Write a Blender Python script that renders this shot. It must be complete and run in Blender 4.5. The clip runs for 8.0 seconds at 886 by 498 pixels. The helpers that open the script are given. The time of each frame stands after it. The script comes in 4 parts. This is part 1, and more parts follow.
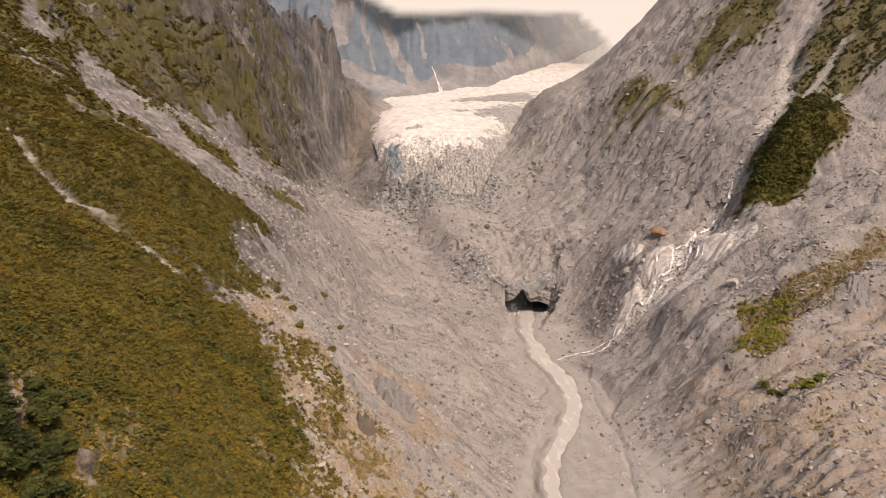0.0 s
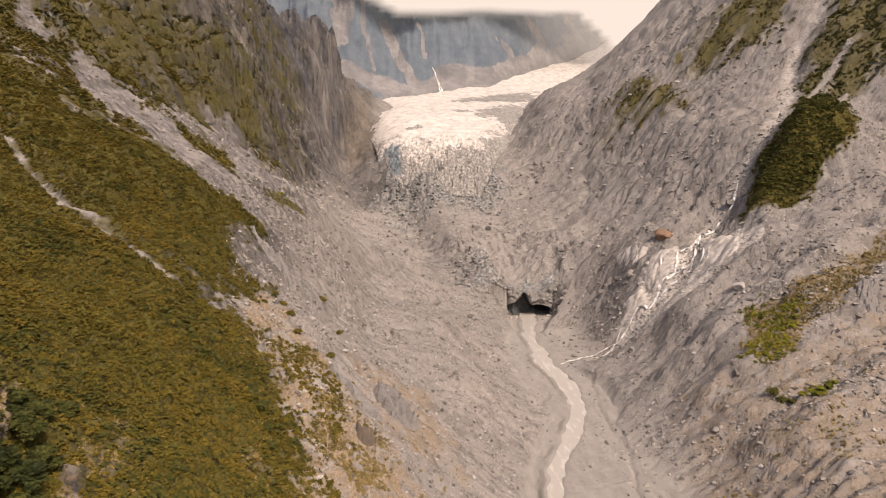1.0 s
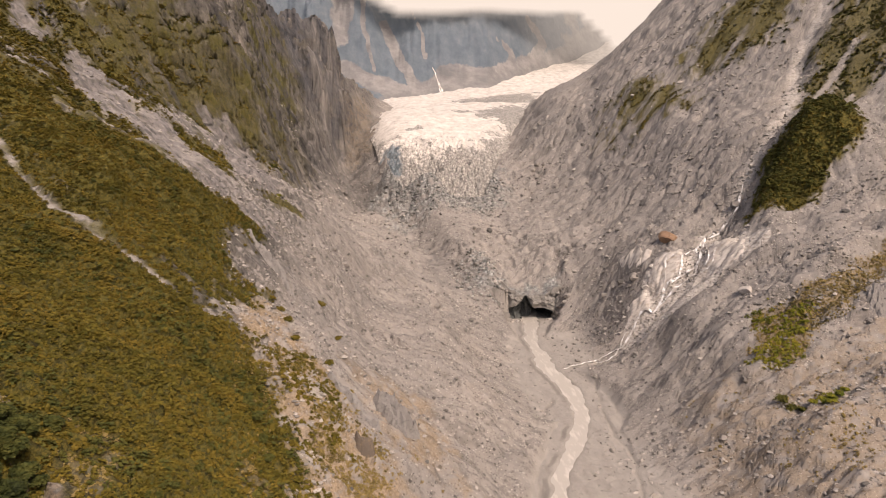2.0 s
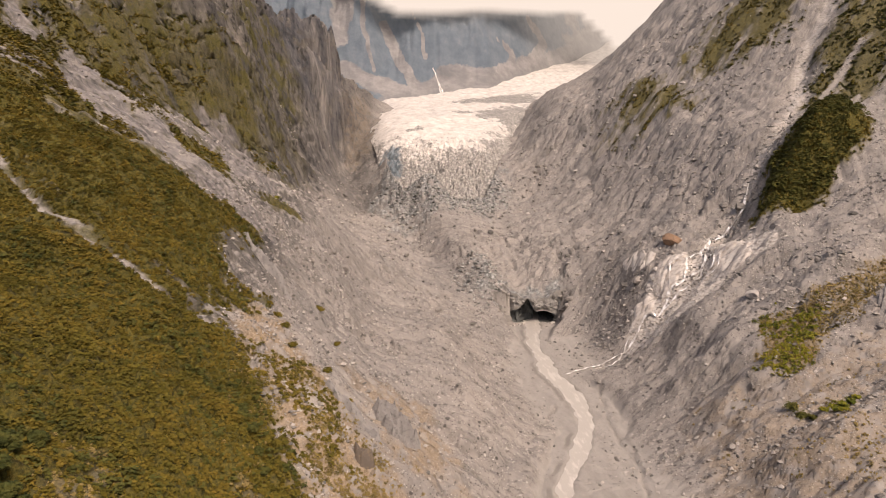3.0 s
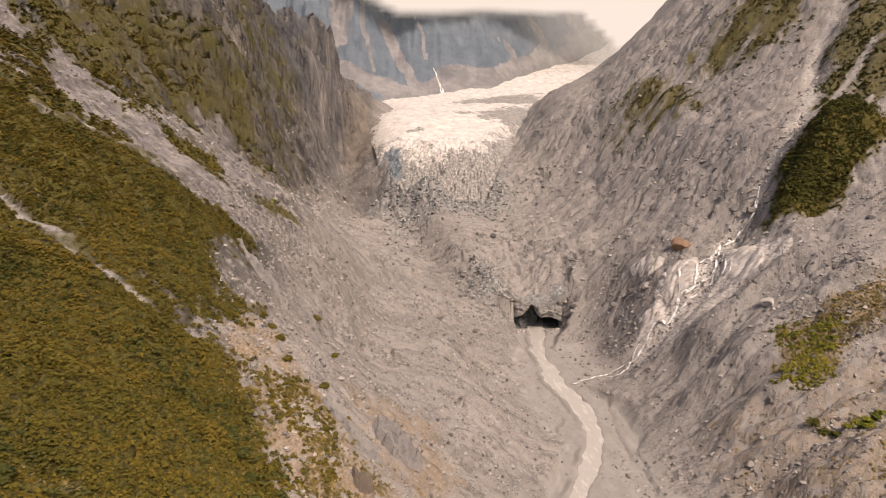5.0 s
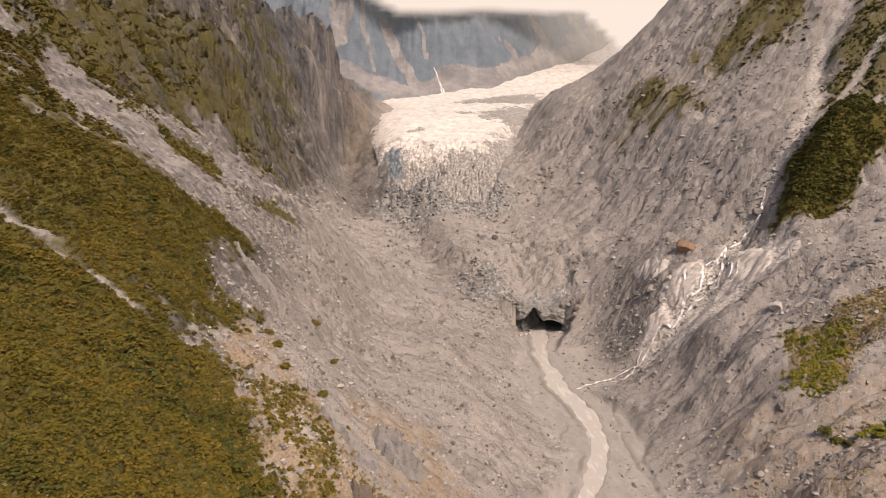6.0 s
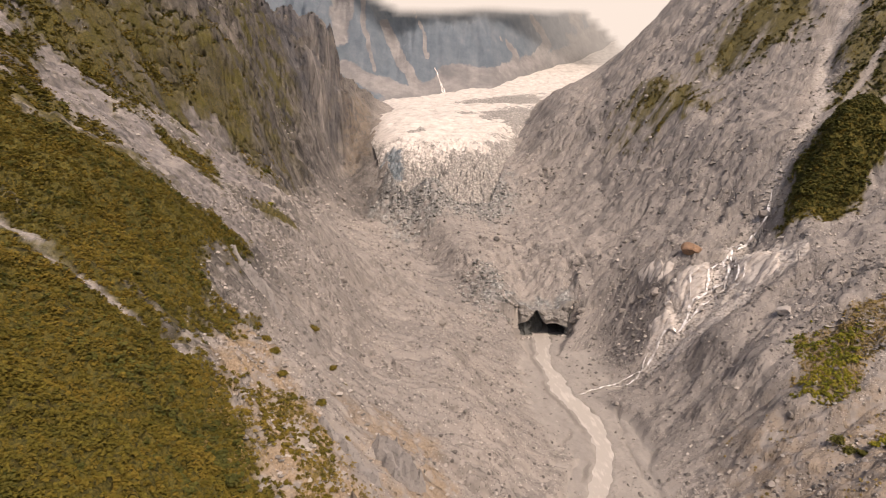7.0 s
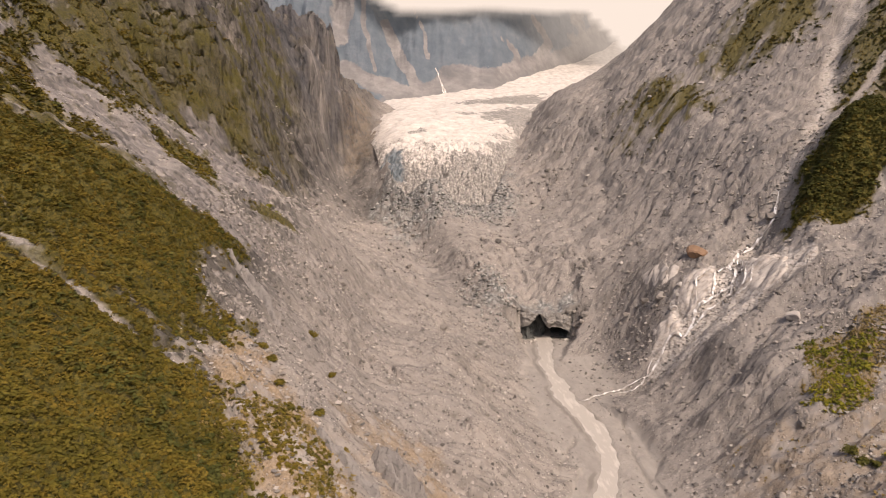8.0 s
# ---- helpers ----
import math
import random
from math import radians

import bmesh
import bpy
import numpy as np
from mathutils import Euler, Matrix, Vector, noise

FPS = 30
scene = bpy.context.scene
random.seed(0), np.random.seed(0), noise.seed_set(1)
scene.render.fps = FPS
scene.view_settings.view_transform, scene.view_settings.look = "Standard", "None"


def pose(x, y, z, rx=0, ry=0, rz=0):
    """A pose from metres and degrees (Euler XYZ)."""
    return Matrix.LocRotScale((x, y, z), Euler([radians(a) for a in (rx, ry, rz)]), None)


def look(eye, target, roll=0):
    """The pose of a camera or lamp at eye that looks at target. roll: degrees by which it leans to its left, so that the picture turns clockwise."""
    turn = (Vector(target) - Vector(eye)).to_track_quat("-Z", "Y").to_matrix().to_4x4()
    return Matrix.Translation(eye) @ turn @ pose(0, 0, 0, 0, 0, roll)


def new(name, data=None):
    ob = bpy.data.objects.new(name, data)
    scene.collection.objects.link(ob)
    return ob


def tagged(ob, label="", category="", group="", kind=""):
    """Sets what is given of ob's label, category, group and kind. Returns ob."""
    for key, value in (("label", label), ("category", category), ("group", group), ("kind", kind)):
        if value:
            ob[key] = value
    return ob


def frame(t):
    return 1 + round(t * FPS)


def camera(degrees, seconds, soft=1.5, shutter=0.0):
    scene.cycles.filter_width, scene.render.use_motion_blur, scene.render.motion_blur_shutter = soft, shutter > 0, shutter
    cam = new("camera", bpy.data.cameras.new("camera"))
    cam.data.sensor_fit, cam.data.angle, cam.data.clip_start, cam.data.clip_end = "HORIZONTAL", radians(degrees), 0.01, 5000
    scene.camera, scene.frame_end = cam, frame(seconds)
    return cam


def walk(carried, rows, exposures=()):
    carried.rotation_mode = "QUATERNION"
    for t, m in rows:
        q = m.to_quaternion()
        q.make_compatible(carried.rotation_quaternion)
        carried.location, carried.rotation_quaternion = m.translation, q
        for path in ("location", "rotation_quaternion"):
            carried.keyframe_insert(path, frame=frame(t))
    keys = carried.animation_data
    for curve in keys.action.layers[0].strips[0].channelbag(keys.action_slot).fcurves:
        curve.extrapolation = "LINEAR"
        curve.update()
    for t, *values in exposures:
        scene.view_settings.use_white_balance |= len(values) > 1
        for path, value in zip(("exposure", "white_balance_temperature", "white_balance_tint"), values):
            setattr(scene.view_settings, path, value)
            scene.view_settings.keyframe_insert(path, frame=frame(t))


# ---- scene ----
# A glacier valley seen from a drone that flies up it at 5 m/s, 108 m above the river.
cam = camera(66, 8.0, soft=1.0)
walk(cam, [
    (0, pose(0, 0, 108, 78.431, 0.001, -5.081)),
    (1, pose(0, 5, 108, 78.458, -0.032, -5.072)),
    (2, pose(0, 10, 108, 78.509, -0.043, -5.082)),
    (3, pose(0, 15, 108, 78.557, -0.043, -5.095)),
    (4, pose(0, 20, 108, 78.589, -0.039, -5.102)),
    (5, pose(0, 25, 108, 78.601, -0.040, -5.095)),
    (6, pose(0, 30, 108, 78.602, -0.051, -5.073)),
    (7, pose(0, 35, 108, 78.610, -0.078, -5.041)),
    (8, pose(0, 40, 108, 78.657, -0.126, -5.006)),
], exposures=[(0, 0.545, 7350, 18)])

# ---- light: an overcast sky with a broad, veiled sun ----
SUN_UP, SUN_ROUND = 52, 150
world = bpy.data.worlds.new("overcast_sky")
scene.world = world
world.use_nodes = True
wn = world.node_tree
sky = wn.nodes.new("ShaderNodeTexSky")
sky.sky_type, sky.sun_disc = "NISHITA", False
sky.sun_elevation, sky.sun_rotation = radians(SUN_UP), radians(SUN_ROUND)
sky.air_density, sky.dust_density, sky.ozone_density = 1.0, 4.0, 0.6
wn.links.new(sky.outputs[0], wn.nodes["Background"].inputs[0])
wn.nodes["Background"].inputs[1].default_value = 0.1
sun = new("sun", bpy.data.lights.new("sun", "SUN"))
sun.data.energy, sun.data.angle, sun.data.color = 2.3, radians(12), (1.0, 0.94, 0.86)
sx, sy = math.sin(radians(SUN_ROUND)), math.cos(radians(SUN_ROUND))
cu, su = math.cos(radians(SUN_UP)), math.sin(radians(SUN_UP))
sun.matrix_world = look((sx * cu * 500, sy * cu * 500, su * 500), (0, 0, 0))


# ---- plan of the valley ----
def lattice(seed):
    g = np.random.RandomState(seed)
    a = g.rand(256) * 2 * np.pi
    return g.permutation(256), np.cos(a), np.sin(a)


LATTICES = [lattice(k) for k in range(12)]


def gnoise(x, y, k=0):
    """Gradient noise, about -0.7 to 0.7, one lattice cell per metre of x and y."""
    perm, gx, gy = LATTICES[k % 12]
    xi, yi = np.floor(x), np.floor(y)
    fx, fy = x - xi, y - yi
    xi, yi = xi.astype(int), yi.astype(int)
    ux, uy = fx * fx * fx * (fx * (fx * 6 - 15) + 10), fy * fy * fy * (fy * (fy * 6 - 15) + 10)

    def corner(i, j):
        q = perm[(perm[(xi + i) & 255] + yi + j) & 255]
        return gx[q] * (fx - i) + gy[q] * (fy - j)

    a = corner(0, 0) * (1 - ux) + corner(1, 0) * ux
    b = corner(0, 1) * (1 - ux) + corner(1, 1) * ux
    return a * (1 - uy) + b * uy


def fbm(x, y, size, octaves=4, k=0, ridged=False, gain=0.5):
    """Layered noise, its largest forms `size` metres wide."""
    total, amp = 0, 1.0
    for o in range(octaves):
        n = gnoise(x / size + 17.3 * o, y / size - 9.1 * o, k + o)
        total = total + amp * ((0.5 - 2 * np.abs(n)) if ridged else n)
        amp, size = amp * gain, size / 2.03
    return total


def step(a, b, v):
    t = np.clip((v - a) / (b - a), 0, 1)
    return t * t * (3 - 2 * t)


def along(v, *pairs):
    """Linear interpolation through pairs (at, value)."""
    return np.interp(v, [p[0] for p in pairs], [p[1] for p in pairs])


# The valley's cross-sections: ground heights at these distances left and right of its axis.
ACROSS = np.array([-190, -140, -105, -78, -52, -30, -12, 5, 25, 55, 90, 130, 180, 240.0])
STATIONS, HEIGHTS = [], []


def section(y, *heights):
    STATIONS.append(float(y))
    HEIGHTS.append(heights)


section(60, 92, 80, 60, 38, 19, 7, 2, 0, 4, 19, 39, 72, 105, 148)
section(120, 93, 79, 55, 34, 15, 5, 2, 0, 4, 18, 19, 54, 96, 149)
section(170, 98, 76, 58, 38, 16, 3, 3, 0, 3, 21, 26, 46, 87, 152)
section(220, 110, 89, 56, 31, 17, 5, 1, 0, 8, 33, 43, 48, 80, 160)
section(270, 119, 88, 53, 26, 20, 6, -3, 1, 9, 32, 58, 72, 79, 170)
section(320, 121, 83, 58, 26, 20, 8, 2, 1, 5, 42, 58, 102, 101, 169)
section(370, 141, 92, 65, 39, 25, 19, 27, 19, 27, 43, 70, 101, 120, 162)
section(430, 175, 166, 75, 43, 36, 28, 40, 41, 37, 41, 63, 103, 136, 180)
section(500, 205, 189, 92, 57, 45, 68, 79, 53, 57, 59, 79, 114, 153, 205)
section(580, 203, 181, 140, 71, 76, 84, 79, 72, 74, 87, 117, 134, 174, 218)
section(680, 165, 140, 132, 104, 100, 97, 97, 95, 98, 108, 120, 138, 182, 248)
section(850, 106, 102, 105, 119, 119, 115, 117, 123, 131, 107, 125, 111, 164, 199)


def axis(y):
    return along(y, (0, 40), (150, 60), (225, 72), (275, 75), (346, 73), (390, 58), (440, 48), (500, 40), (600, 45), (700, 70), (850, 120), (1000, 150))


def weights(nodes, v):
    """Which two nodes v lies between, and the Hermite weights of them and their slopes; straight on beyond the ends."""
    i = np.clip(np.searchsorted(nodes, v) - 1, 0, len(nodes) - 2)
    gap = nodes[i + 1] - nodes[i]
    t = (v - nodes[i]) / gap
    out = (t < 0) | (t > 1)
    b = np.where(out, t, t * t * (3 - 2 * t))
    return i, 1 - b, b, np.where(out, 0, (t ** 3 - 2 * t * t + t) * gap), np.where(out, 0, (t ** 3 - t * t) * gap)


def slopes(table, nodes):
    d = np.empty_like(table)
    d[1:-1] = (table[2:] - table[:-2]) / (nodes[2:] - nodes[:-2])[:, None]
    d[0], d[-1] = (table[1] - table[0]) / (nodes[1] - nodes[0]), (table[-1] - table[-2]) / (nodes[-1] - nodes[-2])
    return d


def loft(x, y):
    nodes, table = np.array(STATIONS), np.array(HEIGHTS, float)
    ds = slopes(table.T.copy(), ACROSS).T
    dy, dsy = slopes(table, nodes), slopes(ds, nodes)
    y = np.clip(y, -200, 850)
    j, a0, a1, m0, m1 = weights(ACROSS, x - axis(y))
    i, b0, b1, n0, n1 = weights(nodes, y)

    def blend(t, d, r):
        return a0 * t[r, j] + a1 * t[r, j + 1] + m0 * d[r, j] + m1 * d[r, j + 1]

    return (b0 * blend(table, ds, i) + b1 * blend(table, ds, i + 1)
            + n0 * blend(dy, dsy, i) + n1 * blend(dy, dsy, i + 1))


def ice_axis(y):
    return along(y, (440, 42), (500, 42), (600, 55), (700, 78), (800, 120), (900, 230), (980, 303), (1080, 392), (1150, 452), (1280, 538), (1500, 630), (2600, 1000))


def ice_half(y):
    return along(y, (455, 22), (475, 32), (500, 41), (560, 54), (600, 64), (700, 90), (2600, 100))


def ice_height(y):
    return along(y, (440, 26), (480, 40), (500, 53), (515, 63), (530, 72), (550, 83), (575, 91), (610, 98), (700, 110), (850, 126), (900, 136), (980, 159), (1080, 183), (1150, 206), (1280, 250), (1500, 326), (2600, 730))


def river_middle(y):
    line = [(0, 30), (150, 42), (172, 47), (188, 49), (206, 58), (218, 65), (232, 70), (250, 74), (266, 71), (280, 69), (310, 69), (330, 72), (346, 76), (400, 78)]
    return sum(along(y + d, *line) for d in (-9, -6, -3, 0, 3, 6, 9)) / 7 + 1.6 * fbm(y, 0 * y + 3.3, 17, 3, 4)


def river_half(y):
    return (1.05 + 0.45 * fbm(y, 0 * y + 9.1, 13, 3, 7)) * along(y, (150, 3.4), (188, 2.9), (215, 3.9), (240, 3.8), (280, 4.0), (310, 3.1), (346, 4.2), (380, 4))


def run(x, y):
    """Slope coordinates: metres down the fall line towards the valley's axis, and across it."""
    d = x - 65
    s = np.sqrt(d * d + 100)
    lean = np.where(d < 0, 0.34, along(y, (230, 0.22), (330, 0.7)))
    return s, y - lean * s + 6 * fbm(x, y, 40, 2, 9) + 3.0 * fbm(x, y, 11, 3, 4)


def to_line(x, y, *points):
    """Distance to a line through points in plan, and how far along it (0 to 1)."""
    best, where = np.full(np.shape(x), 1e9), np.zeros(np.shape(x))
    n = len(points) - 1
    for k in range(n):
        (ax_, ay), (bx, by) = points[k], points[k + 1]
        dx, dy = bx - ax_, by - ay
        t = np.clip(((x - ax_) * dx + (y - ay) * dy) / (dx * dx + dy * dy), 0, 1)
        d = np.hypot(x - ax_ - t * dx, y - ay - t * dy)
        nearer = d < best
        best, where = np.where(nearer, d, best), np.where(nearer, (k + t) / n, where)
    return best, where


def region(x, y, *points, soft=3.0, ragged=5.0):
    """1 inside a polygon in plan, 0 outside, with a ragged edge."""
    x, y = np.asarray(x, float), np.asarray(y, float)
    xs, ys = [p[0] for p in points], [p[1] for p in points]
    near = (x > min(xs) - 30) & (x < max(xs) + 30) & (y > min(ys) - 30) & (y < max(ys) + 30)
    whole = np.zeros(x.shape)
    x, y = x[near], y[near]
    inside = np.zeros(x.shape, bool)
    for k in range(len(points)):
        (ax_, ay), (bx, by) = points[k - 1], points[k]
        if ay != by:
            inside ^= ((ay > y) != (by > y)) & (x < (bx - ax_) * (y - ay) / (by - ay) + ax_)
    d = to_line(x, y, *points, points[0])[0]
    d = np.where(inside, d, -d) + ragged * (fbm(x, y, 12, 2, 6) + 0.7 * fbm(x, y, 3.1, 2, 8))
    whole[near] = step(-soft, soft, d)
    return whole


TRACK = [(-112, 214), (-95, 198), (-81, 187), (-67, 181), (-53, 176), (-41, 174)]
STREAM = [(281, 440), (248, 410), (227, 378), (195, 342), (180, 332), (170, 326), (160, 320), (146, 306), (137, 294), (126, 288), (118, 286), (108, 284), (100, 281), (90, 284), (74, 279)]
CREST = [(240, 352), (202, 319), (182, 311), (166, 292), (156, 264), (136, 262), (120, 258), (108, 256)]
MORAINES = [[(204, 257), (175, 244), (154, 239), (137, 236), (119, 231), (104, 232), (90, 233)], [(180, 224), (156, 215), (139, 212), (119, 208), (106, 209), (94, 211)], [(150, 186), (128, 178), (112, 172), (98, 176)]]
BAR = [(63, 248), (60, 242), (53, 228), (47, 216), (44, 202), (44, 188), (41, 168)]
TERRACE = [(84, 272), (84, 262), (82, 251), (78, 230), (77, 217), (78, 206), (75, 190), (70, 170)]
SCAR = [(-128, 314), (-112, 288), (-98, 300), (-86, 290), (-70, 262), (-55, 250), (-42, 248), (-30, 240)]
SLABS = [[(144, 299), (150, 293), (152, 280), (147, 270), (138, 270), (137, 284)],
         [(121, 306), (129, 308), (138, 306), (134, 297), (126, 292), (120, 291), (119, 298)],
         [(118, 338), (124, 332), (128, 319), (122, 310), (116, 322)], [(110, 302), (116, 300), (121, 295), (115, 287), (108, 293)]]
CAVE_X, CAVE_Y, CAVE_HALF = 77.0, 352.0, 15.0


def bare_slab(x, y):
    return np.maximum.reduce([region(x, y, *p, soft=1.0, ragged=2.0) for p in SLABS])


def base_height(x, y):
    z = loft(x, y)
    # the knob of the buttress above the ice, and the shelf below it
    z = z - 17 * np.exp(-((x - 122) / 22) ** 2 - ((y - 600) / 55) ** 2)
    knob = region(x, y, (-100, 590), (-62, 584), (-44, 592), (-37, 612), (-40, 648), (-100, 668), soft=6, ragged=6)
    z = z + knob * np.maximum(169 + 0.1 * (-45 - x) + 5 * fbm(x, y, 16, 3, 3) - z, 0)
    shelf = region(x, y, (-62, 560), (-44, 566), (-30, 592), (-24, 640), (-40, 640), (-60, 600), soft=5, ragged=6)
    z = z + shelf * np.maximum(132 - 0.9 * (x + 45) - z, 0)
    w = step(790, 900, y)
    lowest = ice_height(y) - 12 + 0.6 * np.maximum(x - ice_axis(y) - 90, 0)
    z = z * (1 - w) + lowest * w
    foot = along(x, (-400, 800), (0, 880), (140, 905), (213, 985), (302, 1085), (362, 1155), (448, 1285), (540, 1505), (900, 2200))
    ribs = fbm(x + 0.35 * y + 40 * fbm(x, y, 90, 3, 1), 0.7 * y, 130, 5, 3, ridged=True, gain=0.5) * 32 + fbm(x, 0.8 * y, 34, 4, 6, ridged=True, gain=0.6) * 9
    far = ice_height(np.minimum(y, 1500)) - 6 + 1.15 * (y - foot) + ribs * step(0, 60, y - foot)
    crest = along(x, (-120, 330), (-60, 275), (-30, 264), (0, 254), (40, 252), (60, 300), (110, 900)) + 5 * fbm(x, 0 * x, 30, 3, 5)
    return np.maximum(z, np.minimum(far, crest))


def land(x, y):
    """The ground as it lies, the ice cave's roof included."""
    z = base_height(x, y)
    side = step(0, 30, np.abs(x - axis(y)) - 12)
    cliff = region(x, y, (-260, 300), (-135, 330), (-80, 380), (-60, 400), (-52, 480), (-40, 560), (-27, 640), (-12, 760), (-250, 900), soft=14, ragged=12)
    # gullies run down the slopes, towards the axis
    wx, wy = x + 9 * fbm(x, y, 40, 2, 9), y + 9 * fbm(x, y, 40, 2, 5)
    deep = along(y, (0, 1), (350, 1.25), (560, 1.4), (640, 0.8))
    z = z + side * deep * (fbm(wx, wy, 50, 3, 0) * 4.5 + fbm(0.25 * wx, wy, 16, 5, 2, ridged=True, gain=0.6) * 2.0)
    z = z + side * step(0.0, 0.35, fbm(x, y, 60, 3, 8)) * fbm(0.35 * wx, wy, 6, 3, 10, ridged=True, gain=0.6) * 1.5 * deep
    bank = step(35, 80, x - axis(y)) * step(130, 200, y)
    su, sv = run(x, y)
    z = z + bank * deep * (fbm(0.35 * su, sv, 26, 4, 9, ridged=True, gain=0.55) * 1.5 - np.maximum(fbm(0.2 * su, sv, 7, 3, 3, ridged=True, gain=0.6) - 0.15, 0) * 1.6 * step(-0.2, 0.3, fbm(x, y, 45, 2, 1)))
    left = step(-6, -22, x - axis(y)) * step(-130, -60, x)
    z = z + left * (fbm(0.16 * su, sv, 15, 4, 11, ridged=True, gain=0.6) * 1.3 - np.maximum(fbm(0.11 * su, sv, 6, 3, 5, ridged=True, gain=0.6) - 0.2, 0) * 2.0)
    ribs = fbm(0.3 * wx, wy, 42, 5, 7, ridged=True, gain=0.58)
    z = z + cliff * (ribs * 11 + fbm(wx, wy, 14, 4, 1, ridged=True, gain=0.6) * 4.0)
    # rock ledges break the cliff into steps
    ledge = z / 7 + 1.6 * fbm(x, y, 30, 3, 6)
    z = z + cliff * 1.9 * np.sin(2 * np.pi * ledge) * step(-0.3, 0.3, fbm(x, y, 26, 2, 11))
    cut = np.maximum(fbm(0.22 * wx, wy, 9, 3, 6, ridged=True, gain=0.6) - 0.1, 0)
    z = z - side * cut * 3.2 * step(-0.1, 0.3, fbm(x, y, 48, 3, 4))
    # ridges and cuts with a place of their own
    d, t = to_line(x, y, *CREST)
    z = z + 5.5 * np.exp(-(d / 8) ** 2) * step(0, 0.08, t) * step(0, 0.12, 1 - t)
    for line in MORAINES:
        d, t = to_line(x, y + 2.5 * fbm(x, y, 14, 2, 2), *line)
        z = z + 4.6 * np.exp(-(d / 5) ** 2) * step(0, 0.2, 1 - t)
    d, t = to_line(x, y, *STREAM)
    z = z - 4.5 * np.exp(-(d / 8) ** 2) * step(0, 0.1, 1 - t)
    d, t = to_line(x, y, *TRACK)
    z = z - 1.2 * np.exp(-(d / 1.4) ** 2) + 0.6 * np.exp(-((d - 6) / 4) ** 2)
    d, t = to_line(x, y, *SCAR)
    z = z - 2.6 * np.exp(-(d / 6) ** 2)
    slope = step(-20, -34, x) * step(275, 250, y) * step(60, 90, y)
    z = z - slope * 2.6 * np.maximum(fbm(0.14 * (0.9 * x - 0.43 * y), 0.43 * x + 0.9 * y, 13, 4, 11, gain=0.6), -0.2)
    z = z + 1.5 * np.maximum.reduce([region(x, y, *p, soft=3.0, ragged=2.0) for p in SLABS])
    # the shrubs' canopy swells and dips
    z = z + green_left(x, y) * step(1.5, 5, to_line(x, y, *TRACK)[0]) * (1.1 * fbm(x, y, 4.2, 3, 5) + 1.6 * fbm(0.25 * (0.9 * x - 0.43 * y), 0.43 * x + 0.9 * y, 7, 2, 3))
    d, t = to_line(x, y, (-120, 232), (-92, 226), (-69, 222), (-52, 228), (-43, 243))
    z = z + 2.2 * np.exp(-(d / 8) ** 2)
    # small hollows and lumps of the dead ice round the cave
    lump = region(x, y, (44, 356), (62, 352), (96, 352), (106, 368), (96, 400), (60, 420), (36, 400), soft=8, ragged=6)
    z = z + lump * fbm(x, y, 11, 4, 3, ridged=True, gain=0.6) * 3.2
    # rough debris over the glacier's foot
    apron = region(x, y, (10, 440), (70, 440), (92, 478), (90, 500), (0, 500), (-8, 478), soft=10, ragged=10)
    z = z + apron * fbm(x, 0.6 * y, 8, 4, 1, ridged=True, gain=0.6) * 2.4
    # the glacier's bed
    inner = 1 - np.abs(x - ice_axis(y)) / ice_half(y)
    z = np.where((inner > 0.12) & (y > 474), np.minimum(z, ice_height(y) - 5), z)
    # the river's gravel plain, up to the cave
    d = np.abs(x - river_middle(y) - along(y, (150, 12), (172, 12), (200, 8), (215, 3), (250, 2), (300, 0)))
    room = along(y, (0, 18), (172, 21), (200, 15), (215, 13), (250, 10), (300, 7), (330, 7), (346, 12))
    plain_z = 0.3 + 0.8 * np.maximum(d - room + 1.5 * fbm(x, y, 9, 2, 3), 0) ** 1.05 + 1.2 * np.maximum(d - 14 + 5 * fbm(x, y, 7, 3, 9), 0) * step(318, 349, y)
    z = np.where(y < CAVE_Y - 3, np.minimum(z, plain_z), z)
    z = np.maximum(z, np.where(y < CAVE_Y, 0.25, -50))
    # talus heaps at the cave's jambs
    for hx, hy, hz in [(CAVE_X - 19, CAVE_Y - 5, 4.5), (CAVE_X - 27, CAVE_Y - 12, 5), (CAVE_X + 18, CAVE_Y - 3, 5), (CAVE_X + 22, CAVE_Y - 9, 4.5)]:
        z = np.maximum(z, hz - 0.95 * np.hypot(x - hx, y - hy) + 2.2 * fbm(x, y, 5, 3, 6))
    rough = step(0.6, 4, z)
    z = z + rough * (fbm(x, y, 7, 2, 4, gain=0.65) * 0.8 + fbm(0.6 * x, y, 5, 2, 6, ridged=True, gain=0.7) * 0.55) + (1 - rough) * fbm(x, y, 6, 3, 5) * 0.22
    bank = step(0, 1.6, 1.05 * river_half(y) - np.abs(x - river_middle(y)) + 0.8 * fbm(x, y, 5, 2, 6))
    for line in (BAR, TERRACE):
        d, t = to_line(x + 1.5 * fbm(x, y, 8, 2, 7), y, *line)
        z = z - 0.5 * np.exp(-(d / 0.9) ** 2)
    return z - 0.4 * bank * (y < CAVE_Y)


def height(x, y):
    z = land(x, y)
    cave = (np.abs(x - CAVE_X) < CAVE_HALF) & (y >= CAVE_Y - 4 + 0.03 * np.maximum(np.abs(x - CAVE_X) - 6, 0) ** 2) & (y < CAVE_Y + 34)
    return np.where(cave, np.minimum(z, -0.6), z)


# ---- materials ----
def material(name, rough=0.9):
    m = bpy.data.materials.new(name)
    m.use_nodes = True
    b = m.node_tree.nodes["Principled BSDF"]
    b.inputs["Roughness"].default_value = rough
    b.inputs["Specular IOR Level"].default_value = 0.25
    return m, m.node_tree, b


